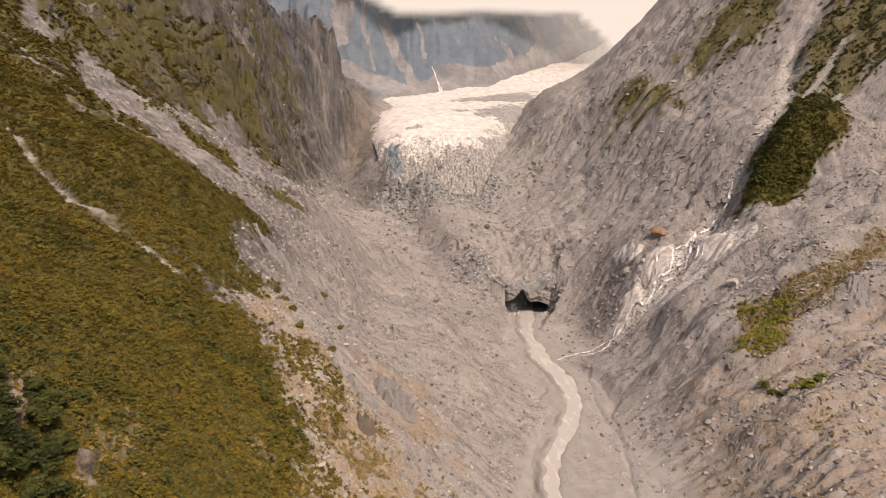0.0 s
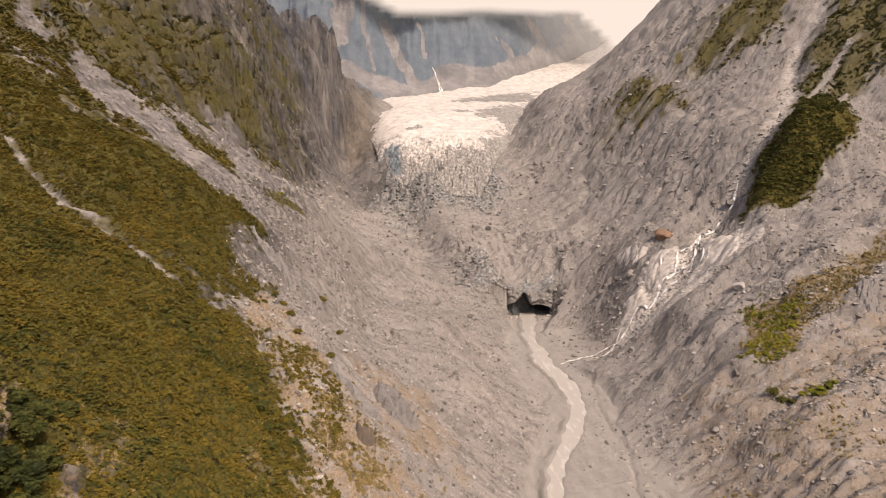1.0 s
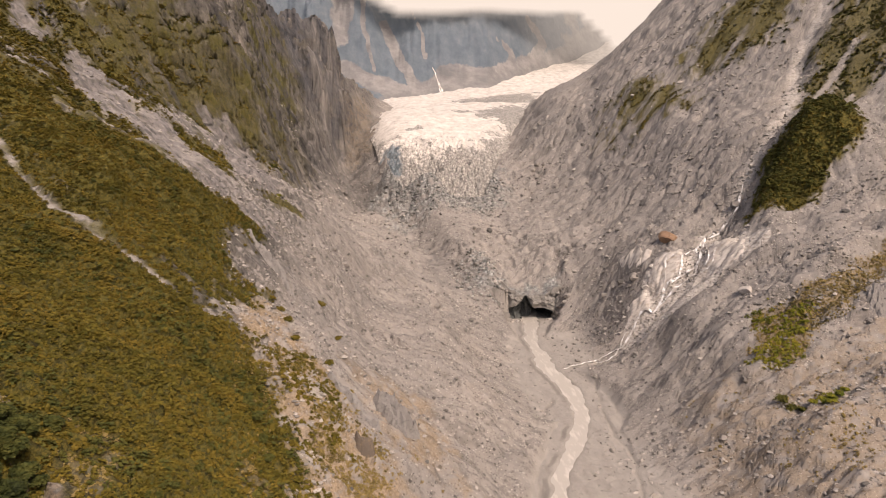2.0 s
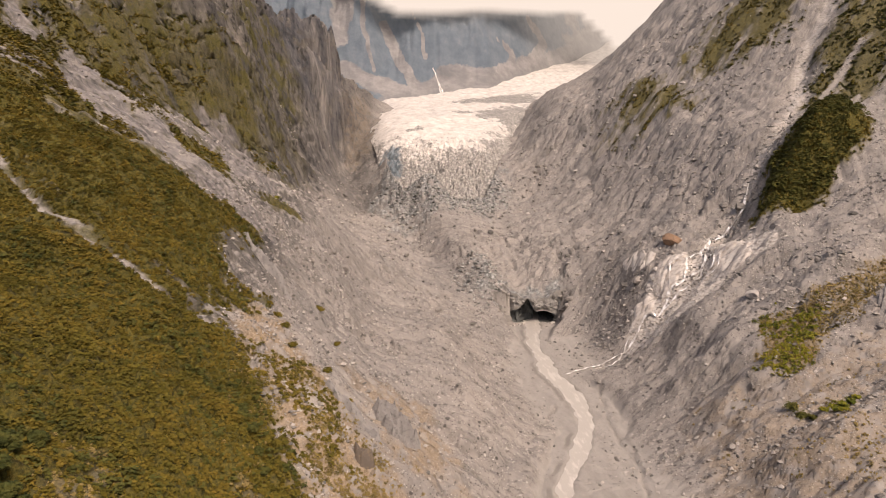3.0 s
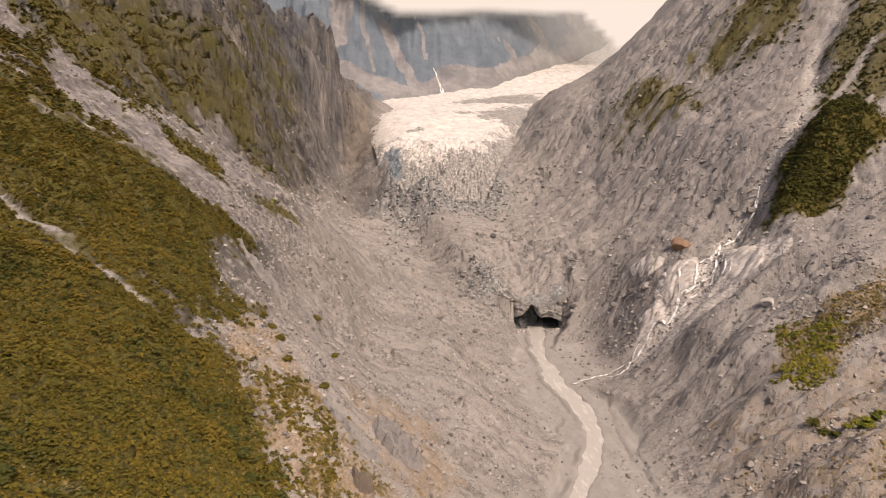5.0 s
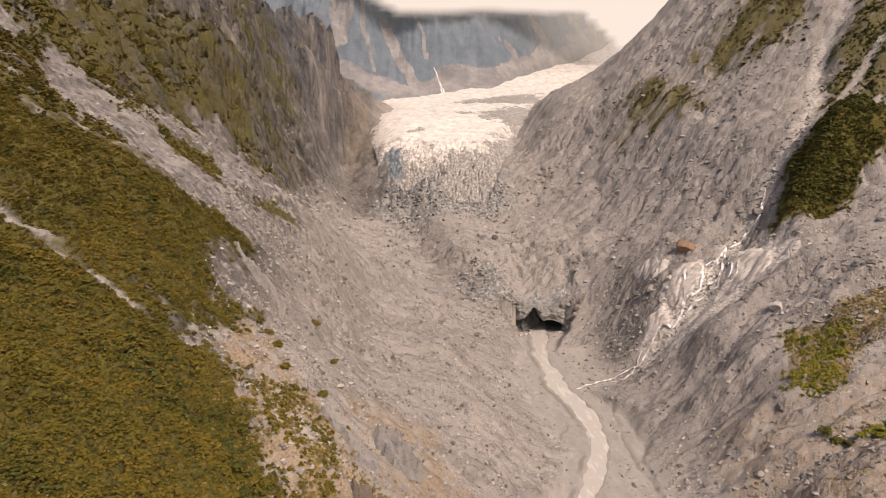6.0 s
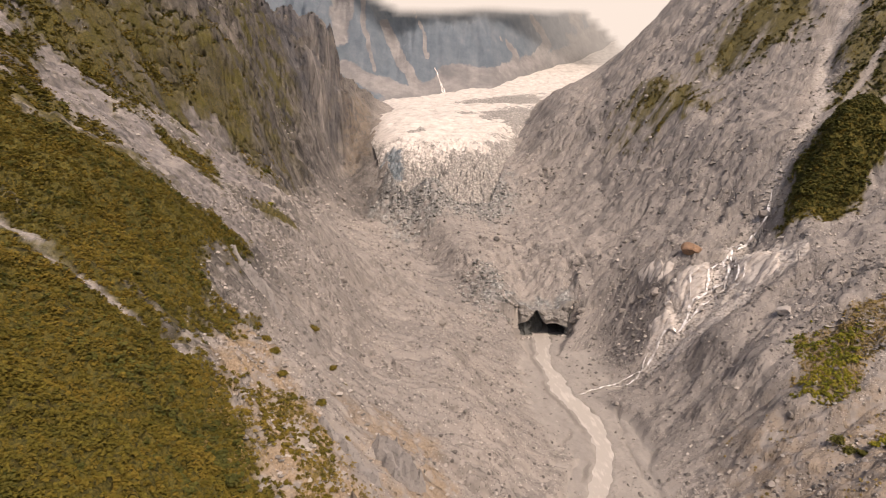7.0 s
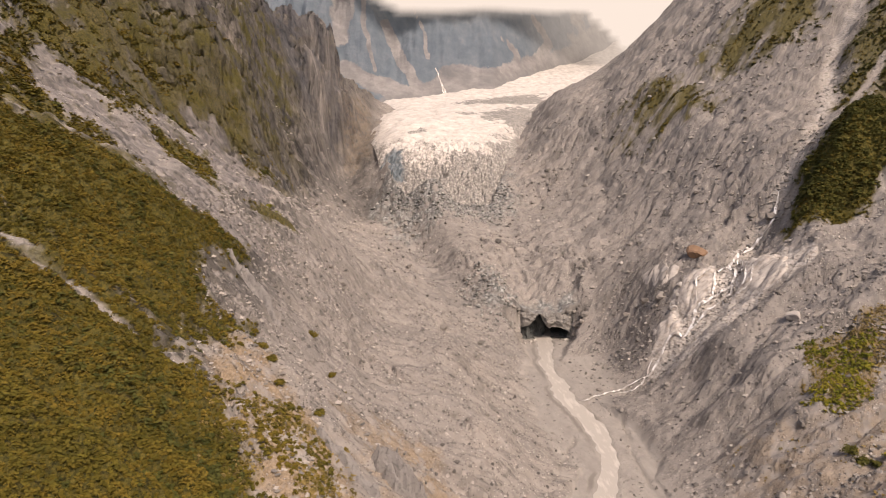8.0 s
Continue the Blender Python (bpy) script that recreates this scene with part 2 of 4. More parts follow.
class Nodes:
    """Short ways to lay nodes in one material."""

    def __init__(self, tree):
        self.tree = tree
        self.place = tree.nodes.new("ShaderNodeNewGeometry").outputs["Position"]

    def put(self, socket, value):
        if isinstance(value, bpy.types.NodeSocket):
            self.tree.links.new(value, socket)
        elif isinstance(value, tuple) and len(value) == 3 and socket.type == "RGBA":
            socket.default_value = (*value, 1)
        else:
            socket.default_value = value

    def noise(self, scale, detail=4, rough=0.55, stretch=None):
        n = self.tree.nodes.new("ShaderNodeTexNoise")
        self.put(n.inputs["Scale"], scale), self.put(n.inputs["Detail"], detail), self.put(n.inputs["Roughness"], rough)
        where = self.place
        if stretch:
            v = self.tree.nodes.new("ShaderNodeVectorMath")
            v.operation = "MULTIPLY"
            self.put(v.inputs[0], where), self.put(v.inputs[1], stretch)
            where = v.outputs[0]
        self.put(n.inputs["Vector"], where)
        return n.outputs["Fac"]

    def flow(self, scale, detail=5, rough=0.6, long=0.1):
        """Noise drawn out down the fall line of the slopes."""
        c = self.tree.nodes.new("ShaderNodeCombineXYZ")
        self.put(c.inputs[0], self.math("MULTIPLY", self.attribute("su"), long))
        self.put(c.inputs[1], self.attribute("sv"))
        n = self.tree.nodes.new("ShaderNodeTexNoise")
        self.put(n.inputs["Scale"], scale), self.put(n.inputs["Detail"], detail), self.put(n.inputs["Roughness"], rough)
        self.put(n.inputs["Vector"], c.outputs[0])
        return n.outputs["Fac"]

    def cleft(self, scale, detail=6, rough=0.65):
        """Noise drawn out down the rock faces."""
        parts = self.tree.nodes.new("ShaderNodeSeparateXYZ")
        self.put(parts.inputs[0], self.place)
        px, py, pz = parts.outputs
        c = self.tree.nodes.new("ShaderNodeCombineXYZ")
        self.put(c.inputs[0], self.math("ADD", px, self.math("MULTIPLY", pz, 0.43)))
        self.put(c.inputs[1], self.math("MULTIPLY", py, 0.4))
        self.put(c.inputs[2], self.math("MULTIPLY", pz, 0.32))
        n = self.tree.nodes.new("ShaderNodeTexNoise")
        self.put(n.inputs["Scale"], scale), self.put(n.inputs["Detail"], detail), self.put(n.inputs["Roughness"], rough)
        self.put(n.inputs["Vector"], c.outputs[0])
        return n.outputs["Fac"]

    def pebbles(self, scale, share, reach=0.4):
        """Single stones: 1 on a share of the cells' middles, 0 between; and a tone for each."""
        n = self.tree.nodes.new("ShaderNodeTexVoronoi")
        self.put(n.inputs["Scale"], scale), self.put(n.inputs["Vector"], self.place)
        parts = self.tree.nodes.new("ShaderNodeSeparateColor")
        self.put(parts.inputs[0], n.outputs["Color"])
        chosen = self.math("LESS_THAN", parts.outputs[0], share)
        return self.math("MULTIPLY", chosen, self.fit(n.outputs["Distance"], reach, reach * 0.75)), parts.outputs[1]

    def fit(self, value, a, b, to_a=0.0, to_b=1.0):
        n = self.tree.nodes.new("ShaderNodeMapRange")
        for socket, v in zip(n.inputs[:5], (value, a, b, to_a, to_b)):
            self.put(socket, v)
        return n.outputs[0]

    def mix(self, fac, a, b, kind="MIX"):
        n = self.tree.nodes.new("ShaderNodeMix")
        n.data_type, n.blend_type = "RGBA", kind
        self.put(n.inputs["Factor"], fac), self.put(n.inputs[6], a), self.put(n.inputs[7], b)
        return n.outputs[2]

    def math(self, kind, a, b=0.0):
        n = self.tree.nodes.new("ShaderNodeMath")
        n.operation = kind
        self.put(n.inputs[0], a), self.put(n.inputs[1], b)
        return n.outputs[0]

    def attribute(self, name):
        n = self.tree.nodes.new("ShaderNodeAttribute")
        n.attribute_name = name
        return n.outputs["Fac"]

    def island(self):
        return self.tree.nodes.new("ShaderNodeNewGeometry").outputs["Random Per Island"]

    def single(self):
        return self.tree.nodes.new("ShaderNodeObjectInfo").outputs["Random"]

    def ramp(self, fac, *stops):
        n = self.tree.nodes.new("ShaderNodeValToRGB")
        while len(n.color_ramp.elements) < len(stops):
            n.color_ramp.elements.new(0.5)
        for e, (at, colour) in zip(n.color_ramp.elements, stops):
            e.position, e.color = at, (*colour, 1)
        self.put(n.inputs[0], fac)
        return n.outputs[0]

    def bump(self, bsdf, value, strength, distance):
        n = self.tree.nodes.new("ShaderNodeBump")
        self.put(n.inputs["Height"], value), self.put(n.inputs["Strength"], strength), self.put(n.inputs["Distance"], distance)
        self.tree.links.new(n.outputs[0], bsdf.inputs["Normal"])


def ground_material():
    m, nt, b = material("valley_ground", 0.95)
    n = Nodes(nt)
    broad, mid, fine = n.noise(0.025, 5), n.noise(0.22, 6, 0.62), n.noise(1.6, 5, 0.7)
    scree = n.ramp(n.fit(broad, 0.3, 0.7), (0, (0.235, 0.213, 0.196)), (0.5, (0.275, 0.247, 0.224)), (1, (0.305, 0.27, 0.242)))
    scree = n.mix(n.fit(mid, 0.52, 0.68, 0, 0.4), scree, (0.22, 0.19, 0.166))
    rill, thread, sweep = n.flow(0.24, 5, 0.6, 0.3), n.flow(0.6, 3, 0.55, 0.4), n.flow(0.07, 4, 0.55, 0.4)
    # Dark strokes put the shade of the rills into the scree's colour.
    scree = n.mix(n.fit(rill, 0.54, 0.66, 0, 0.4), scree, (0.16, 0.147, 0.138))
    scree = n.mix(n.fit(rill, 0.44, 0.34, 0, 0.3), scree, (0.36, 0.325, 0.295))
    torn = n.fit(n.math("ADD", sweep, n.math("MULTIPLY", mid, 0.5)), 0.70, 0.82)
    scree = n.mix(n.math("MULTIPLY", torn, n.fit(thread, 0.50, 0.60, 0, 0.5)), scree, (0.13, 0.12, 0.113))
    scree = n.mix(n.fit(thread, 0.64, 0.70, 0, 0.35), scree, (0.13, 0.12, 0.113))
    scree = n.mix(n.fit(fine, 0.58, 0.66, 0, 0.25), scree, (0.20, 0.18, 0.165))
    scree = n.mix(n.fit(fine, 0.42, 0.34, 0, 0.25), scree, (0.46, 0.415, 0.37))
    crowd = n.fit(n.math("ADD", n.math("MULTIPLY", mid, 0.6), n.math("MULTIPLY", rill, 0.6)), 0.5, 0.72, 0.12, 0.75)
    heap = n.flow(0.42, 4, 0.6, 0.5)
    scree = n.mix(n.math("MULTIPLY", n.fit(heap, 0.55, 0.61, 0, 0.55), n.fit(sweep, 0.46, 0.58)), scree, (0.15, 0.137, 0.127))
    scree = n.mix(n.math("MULTIPLY", n.fit(heap, 0.43, 0.37, 0, 0.35), n.fit(broad, 0.44, 0.54)), scree, (0.37, 0.332, 0.30))
    # Pebble tones vary; the near-black ones stand in for stones' shadows.
    grit, grit_tone = n.pebbles(2.1, crowd)
    scree = n.mix(n.math("MULTIPLY", grit, 0.85), scree, n.ramp(grit_tone, (0.3, (0.055, 0.05, 0.048)), (0.55, (0.21, 0.19, 0.172)), (0.8, (0.56, 0.51, 0.465))))
    cobble, cobble_tone = n.pebbles(0.6, n.math("MULTIPLY", crowd, 0.6), 0.36)
    scree = n.mix(n.math("MULTIPLY", cobble, 0.85), scree, n.ramp(cobble_tone, (0.3, (0.07, 0.064, 0.06)), (0.6, (0.18, 0.163, 0.15)), (0.85, (0.46, 0.415, 0.378))))
    cleft, crack = n.cleft(0.11), n.cleft(0.42, 5, 0.7)
    rock = n.ramp(cleft, (0.3, (0.042, 0.04, 0.04)), (0.46, (0.088, 0.08, 0.074)), (0.58, (0.14, 0.125, 0.11)), (0.74, (0.27, 0.235, 0.205)))
    rock = n.mix(n.fit(crack, 0.54, 0.62, 0, 0.8), rock, (0.026, 0.025, 0.027))
    rock = n.mix(n.fit(crack, 0.40, 0.33, 0, 0.5), rock, (0.27, 0.24, 0.212))
    moss = n.ramp(fine, (0.3, (0.05, 0.05, 0.016)), (0.7, (0.135, 0.115, 0.036)))
    rock = n.mix(n.math("MULTIPLY", n.attribute("moss"), n.fit(n.math("ADD", n.math("MULTIPLY", n.cleft(0.09, 6, 0.7), 0.6), n.math("MULTIPLY", n.noise(0.12, 6, 0.7), 0.4)), 0.48, 0.56, 0, 0.9)), rock, moss)
    colour = n.mix(n.attribute("rock"), scree, rock)
    slate = n.ramp(crack, (0.35, (0.045, 0.047, 0.055)), (0.6, (0.115, 0.11, 0.112)))
    colour = n.mix(n.math("MULTIPLY", n.attribute("slate"), n.fit(n.noise(0.055, 5, 0.6, (1, 0.5, 1.2)), 0.41, 0.48)), colour, slate)
    schist = n.ramp(n.flow(0.5, 5, 0.62, 0.35), (0.34, (0.125, 0.115, 0.115)), (0.52, (0.20, 0.18, 0.172)), (0.68, (0.31, 0.278, 0.255)))
    colour = n.mix(n.math("MULTIPLY", n.attribute("schist"), n.fit(n.noise(0.07, 5, 0.6), 0.36, 0.52, 0.15, 0.9)), colour, schist)
    brown = n.ramp(fine, (0.35, (0.19, 0.14, 0.088)), (0.65, (0.36, 0.27, 0.185)))
    colour = n.mix(n.math("MULTIPLY", n.attribute("brown"), n.fit(mid, 0.38, 0.52, 0, 0.9)), colour, brown)
    dark = n.ramp(n.flow(0.55, 5, 0.6, 0.35), (0.32, (0.11, 0.103, 0.10)), (0.5, (0.19, 0.173, 0.162)), (0.68, (0.33, 0.293, 0.265)))
    colour = n.mix(n.math("MULTIPLY", n.attribute("dark"), n.fit(n.flow(0.10, 5, 0.6, 0.3), 0.42, 0.58)), colour, dark)
    ice = n.ramp(n.noise(0.55, 6, 0.7), (0.32, (0.07, 0.075, 0.075)), (0.5, (0.19, 0.19, 0.182)), (0.64, (0.42, 0.415, 0.40)))
    colour = n.mix(n.math("MULTIPLY", n.attribute("ice"), n.fit(mid, 0.36, 0.55)), colour, ice)
    slab = n.ramp(n.noise(0.55, 7, 0.66, (1, 1, 2.5)), (0.3, (0.17, 0.155, 0.14)), (0.44, (0.42, 0.375, 0.335)), (0.62, (0.60, 0.55, 0.50)))
    colour = n.mix(n.attribute("slab"), colour, slab)
    soil = n.ramp(n.noise(1.5, 5, 0.72), (0.34, (0.028, 0.028, 0.007)), (0.5, (0.08, 0.067, 0.014)), (0.66, (0.14, 0.104, 0.022)))
    colour = n.mix(n.attribute("veg"), colour, soil)
    # Aerial haze is put into these blue-grey colours of far forest and rock.
    hazed_forest = n.ramp(n.noise(0.06, 7, 0.62), (0.3, (0.11, 0.138, 0.167)), (0.55, (0.15, 0.178, 0.207)), (0.75, (0.195, 0.216, 0.237)))
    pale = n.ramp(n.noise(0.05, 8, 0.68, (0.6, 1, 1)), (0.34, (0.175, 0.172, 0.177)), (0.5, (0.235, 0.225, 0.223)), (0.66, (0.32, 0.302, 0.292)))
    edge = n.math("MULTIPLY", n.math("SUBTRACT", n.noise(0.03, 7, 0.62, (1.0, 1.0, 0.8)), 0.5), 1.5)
    distant = n.mix(n.fit(n.math("ADD", n.attribute("hazed_forest"), edge), 0.42, 0.58), pale, hazed_forest)
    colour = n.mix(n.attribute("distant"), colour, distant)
    silt = n.ramp(n.noise(0.3, 6, 0.65, (1, 0.4, 1)), (0.3, (0.27, 0.245, 0.222)), (0.7, (0.36, 0.327, 0.295)))
    colour = n.mix(n.attribute("silt"), colour, silt)
    colour = n.mix(n.math("MULTIPLY", n.attribute("bank_dark"), 0.55), colour, (0.15, 0.135, 0.12))
    n.put(b.inputs["Base Color"], colour)
    relief = n.math("ADD", n.math("MULTIPLY", fine, 0.45), n.math("MULTIPLY", n.math("ADD", grit, n.math("MULTIPLY", cobble, 1.6)), 0.32))
    relief = n.math("SUBTRACT", relief, n.math("MULTIPLY", n.math("ADD", heap, rill), 0.7))
    relief = n.math("ADD", relief, n.math("MULTIPLY", n.attribute("rock"), n.math("MULTIPLY", n.noise(0.3, 7, 0.68), 4.0)))
    n.bump(b, n.math("ADD", relief, n.math("MULTIPLY", mid, 0.6)), 0.9, 0.6)
    return m


def stone_material(name, light, dark_tone, patch, single=False):
    m, nt, b = material(name, 0.9)
    n = Nodes(nt)
    tone = n.single() if single else n.island()
    colour = n.ramp(tone, (0, dark_tone), (0.5, tuple((p + q) / 2 for p, q in zip(light, dark_tone))), (1, light))
    colour = n.mix(n.fit(n.noise(1.1, 5, 0.6), 0.52, 0.7, 0, 0.7), colour, patch)
    n.put(b.inputs["Base Color"], colour)
    n.bump(b, n.noise(2.5, 5, 0.6), 0.7, 0.3)
    return m


def leaf_material(name, *stops):
    m, nt, b = material(name, 0.75)
    n = Nodes(nt)
    where = n.math("ADD", n.math("MULTIPLY", n.island(), 0.2), n.math("ADD", n.math("MULTIPLY", n.fit(n.noise(0.09, 4, 0.6, (0.4, 1.0, 0.6)), 0.34, 0.66), 0.38), n.math("MULTIPLY", n.fit(n.noise(0.55, 4, 0.6, (0.6, 1, 1)), 0.34, 0.66), 0.42)))
    n.put(b.inputs["Base Color"], n.ramp(where, *stops))
    b.inputs["Specular IOR Level"].default_value = 0.15
    return m


def ice_material():
    m, nt, b = material("glacier_ice", 0.55)
    n = Nodes(nt)
    white = n.ramp(n.noise(0.15, 5, 0.6), (0.32, (0.44, 0.40, 0.36)), (0.5, (0.59, 0.54, 0.495)), (0.66, (0.69, 0.64, 0.59)))
    dirt = n.ramp(n.noise(0.7, 6, 0.65, (1, 0.5, 1)), (0.34, (0.14, 0.13, 0.122)), (0.5, (0.27, 0.25, 0.228)), (0.64, (0.46, 0.43, 0.395)))
    speck = n.fit(n.math("ADD", n.attribute("dirt"), n.math("MULTIPLY", n.math("SUBTRACT", n.noise(0.45, 6, 0.7, (1, 0.55, 1)), 0.5), 2.2)), 0.35, 0.62)
    colour = n.mix(speck, white, dirt)
    colour = n.mix(n.math("MULTIPLY", n.attribute("blue"), 0.8), colour, (0.10, 0.135, 0.16))
    n.put(b.inputs["Base Color"], colour)
    n.bump(b, n.noise(0.9, 6, 0.65), 0.6, 0.8)
    return m


def water_material(name, tone, foam, amount):
    m, nt, b = material(name, 0.3)
    n = Nodes(nt)
    f = n.noise(0.5, 5, 0.6, (1.0, 0.22, 0.6))
    n.put(b.inputs["Base Color"], n.mix(n.fit(f, 0.62 - amount, 0.72 - amount), tone, foam))
    b.inputs["Specular IOR Level"].default_value = 0.4
    n.bump(b, n.noise(1.5, 5, 0.6), 0.3, 0.15)
    return m


ground_mat = ground_material()
rubble_mat = stone_material("rubble_stone", (0.43, 0.388, 0.35), (0.10, 0.092, 0.086), (0.21, 0.178, 0.152))
boulder_mat = stone_material("boulder_stone", (0.31, 0.278, 0.25), (0.14, 0.13, 0.12), (0.20, 0.17, 0.148), single=True)
orange_mat = stone_material("orange_stone", (0.28, 0.175, 0.112), (0.28, 0.175, 0.112), (0.13, 0.10, 0.083), single=True)
pale_mat = stone_material("pale_stone", (0.46, 0.42, 0.385), (0.40, 0.365, 0.335), (0.30, 0.27, 0.24), single=True)
shrub_mat = leaf_material("shrub_leaves", (0.15, (0.068, 0.06, 0.011)), (0.4, (0.098, 0.078, 0.012)), (0.62, (0.135, 0.096, 0.015)), (0.9, (0.178, 0.119, 0.02)))
deep_leaf_mat = leaf_material("deep_green_leaves", (0.2, (0.042, 0.046, 0.011)), (0.5, (0.07, 0.068, 0.015)), (0.85, (0.11, 0.096, 0.021)))
dark_leaf_mat = leaf_material("dark_leaves", (0.2, (0.016, 0.021, 0.007)), (0.5, (0.04, 0.046, 0.011)), (0.85, (0.085, 0.08, 0.018)))
bright_leaf_mat = leaf_material("bright_leaves", (0.2, (0.06, 0.075, 0.010)), (0.5, (0.16, 0.15, 0.016)), (0.85, (0.27, 0.21, 0.03)))
dry_leaf_mat = leaf_material("dry_grass", (0.2, (0.12, 0.095, 0.035)), (0.5, (0.225, 0.162, 0.06)), (0.85, (0.32, 0.23, 0.095)))
tussock_mat = leaf_material("tussock", (0.2, (0.10, 0.084, 0.013)), (0.5, (0.138, 0.108, 0.017)), (0.85, (0.178, 0.13, 0.023)))
def slab_material():
    m, nt, b = material("bedrock_slab", 0.7)
    n = Nodes(nt)
    colour = n.ramp(n.noise(0.4, 6, 0.62, (0.5, 1, 1)), (0.32, (0.33, 0.292, 0.26)), (0.5, (0.50, 0.45, 0.405)), (0.68, (0.60, 0.55, 0.50)))
    colour = n.mix(n.fit(n.noise(0.9, 6, 0.7, (0.25, 1, 0.35)), 0.56, 0.62, 0, 0.6), colour, (0.24, 0.205, 0.175))
    colour = n.mix(n.fit(n.noise(0.2, 4, 0.6), 0.55, 0.68, 0, 0.45), colour, (0.36, 0.285, 0.22))
    n.put(b.inputs["Base Color"], colour)
    n.bump(b, n.noise(1.6, 5, 0.65, (0.5, 1, 1)), 0.6, 0.35)
    return m


slab_mat = slab_material()
ice_mat = ice_material()
water_mat = water_material("silty_water", (0.415, 0.378, 0.34), (0.53, 0.488, 0.443), 0.11)
white_water_mat = water_material("white_water", (0.46, 0.42, 0.385), (0.84, 0.82, 0.80), 0.15)
shaded_ice_mat = stone_material("shaded_ice", (0.10, 0.104, 0.10), (0.10, 0.104, 0.10), (0.045, 0.048, 0.048))
lip_mat = stone_material("broken_ice_face", (0.24, 0.225, 0.208), (0.24, 0.225, 0.208), (0.11, 0.108, 0.102))
bark_mat = stone_material("bark", (0.12, 0.085, 0.055), (0.07, 0.05, 0.035), (0.05, 0.04, 0.03))


# ---- mesh helpers ----
def raw_mesh(name, verts, faces, smooth=False):
    """A mesh from arrays: verts n x 3, faces m x 3 or m x 4."""
    mesh = bpy.data.meshes.new(name)
    n, corners = faces.shape
    mesh.vertices.add(len(verts))
    mesh.vertices.foreach_set("co", np.asarray(verts, np.float32).ravel())
    mesh.loops.add(n * corners)
    mesh.loops.foreach_set("vertex_index", np.asarray(faces, np.int32).ravel())
    mesh.polygons.add(n)
    mesh.polygons.foreach_set("loop_start", np.arange(0, n * corners, corners, dtype=np.int32))
    mesh.update(calc_edges=True)
    mesh.polygons.foreach_set("use_smooth", np.full(n, smooth))
    return mesh


def grid_mesh(name, X, Y, Z, smooth=True):
    rows, cols = X.shape
    k = np.arange(rows * cols).reshape(rows, cols)
    quads = np.stack([k[:-1, :-1], k[:-1, 1:], k[1:, 1:], k[1:, :-1]], -1).reshape(-1, 4)
    return raw_mesh(name, np.stack([X, Y, Z], -1).reshape(-1, 3), quads, smooth)


def give(mesh, name, values):
    mesh.attributes.new(name, "FLOAT", "POINT").data.foreach_set("value", np.asarray(values, np.float32).ravel())


def part(name, mesh, mat, parent=None, label=""):
    ob = new(name, mesh)
    mesh.materials.append(mat)
    if parent:
        ob.parent = parent
    return tagged(ob, label)


# ---- regions of the ground, in plan ----
def green_left(x, y):
    a = region(x, y, (-108, 210), (-91, 195), (-73, 183), (-53, 174.5), (-41, 174.5), (-31, 164), (-24, 154), (-21, 144), (-15, 128), (-30, 60), (-160, 60), (-170, 180))
    b = region(x, y, (-150, 262), (-126, 252), (-113, 244), (-92, 238), (-69, 234), (-53, 238), (-42, 252), (-41, 232), (-47, 214), (-42, 205), (-35, 208), (-41, 184), (-54, 179), (-74, 187), (-92, 199), (-112, 218), (-160, 240))
    strip = step(6.5, 3.5, to_line(x, y, *TRACK[:-1], (-46, 175))[0]) * (x < -47)
    return np.maximum.reduce([a, b, strip])


def scars(x, y):
    """Bare strips of pale debris between the scrub below the rock walls."""
    return np.maximum.reduce([region(x, y, (-155, 326), (-152, 332), (-143, 322), (-136, 321), (-138, 310), (-142, 304), soft=1.5, ragged=4),
                              region(x, y, (-131, 322), (-116, 320), (-103, 310), (-93, 276), (-97, 262), (-112, 280), (-125, 302), soft=1.5, ragged=4),
                              region(x, y, (-95, 284), (-97, 324), (-90, 320), (-71, 284), (-56, 272), (-45, 264), (-36, 262), (-42, 250), (-54, 258), (-65, 256), (-81, 268), (-92, 272), soft=1.5, ragged=4),
                              region(x, y, (-92, 366), (-81, 373), (-69, 371), (-54, 348), (-46, 330), (-52, 306), (-62, 312), (-75, 342), soft=1.5, ragged=4),
                              region(x, y, (-96, 328), (-94, 348), (-74, 341), (-75, 331), (-86, 322), soft=1, ragged=3)])


def green_upper(x, y):
    c = region(x, y, (-210, 270), (-200, 400), (-130, 450), (-89, 464), (-83, 463), (-77, 488), (-64, 525), (-55, 500), (-52, 440), (-48, 374), (-60, 366), (-81, 362), (-92, 352), (-97, 322), (-104, 298), (-115, 302), (-130, 310), (-150, 290), soft=8, ragged=14)
    c = c * step(-0.42, 0.1, fbm(0.3 * x, y, 34, 4, 9, gain=0.6) + along(y, (330, 0.3), (420, 0.0), (520, -0.2)))
    g = region(x, y, (-170, 240), (-158, 310), (-140, 308), (-136, 320), (-123, 302), (-112, 284), (-94, 274), (-76, 252), (-66, 250), (-80, 219), (-101, 226), (-127, 246), soft=3, ragged=6)
    strips = np.maximum.reduce([region(x, y, (-101, 306), (-94, 330), (-84, 322), (-72, 335), (-58, 284), (-74, 286), (-81, 290), (-91, 308), soft=2, ragged=4),
                                region(x, y, (-95, 354), (-74, 344), (-64, 326), (-71, 366), (-90, 368), soft=2, ragged=4), region(x, y, (-54, 309), (-46, 322), (-36, 310), (-43, 297), soft=2, ragged=4)])
    return np.maximum.reduce([c, g, strips]) * (1 - scars(x, y))


def dark_scrub(x, y):
    return region(x, y, (161, 296), (176, 318), (185, 326), (197, 327), (222, 341), (238, 345), (214, 302), (196, 294), (185, 286), (175, 284), soft=2, ragged=6)


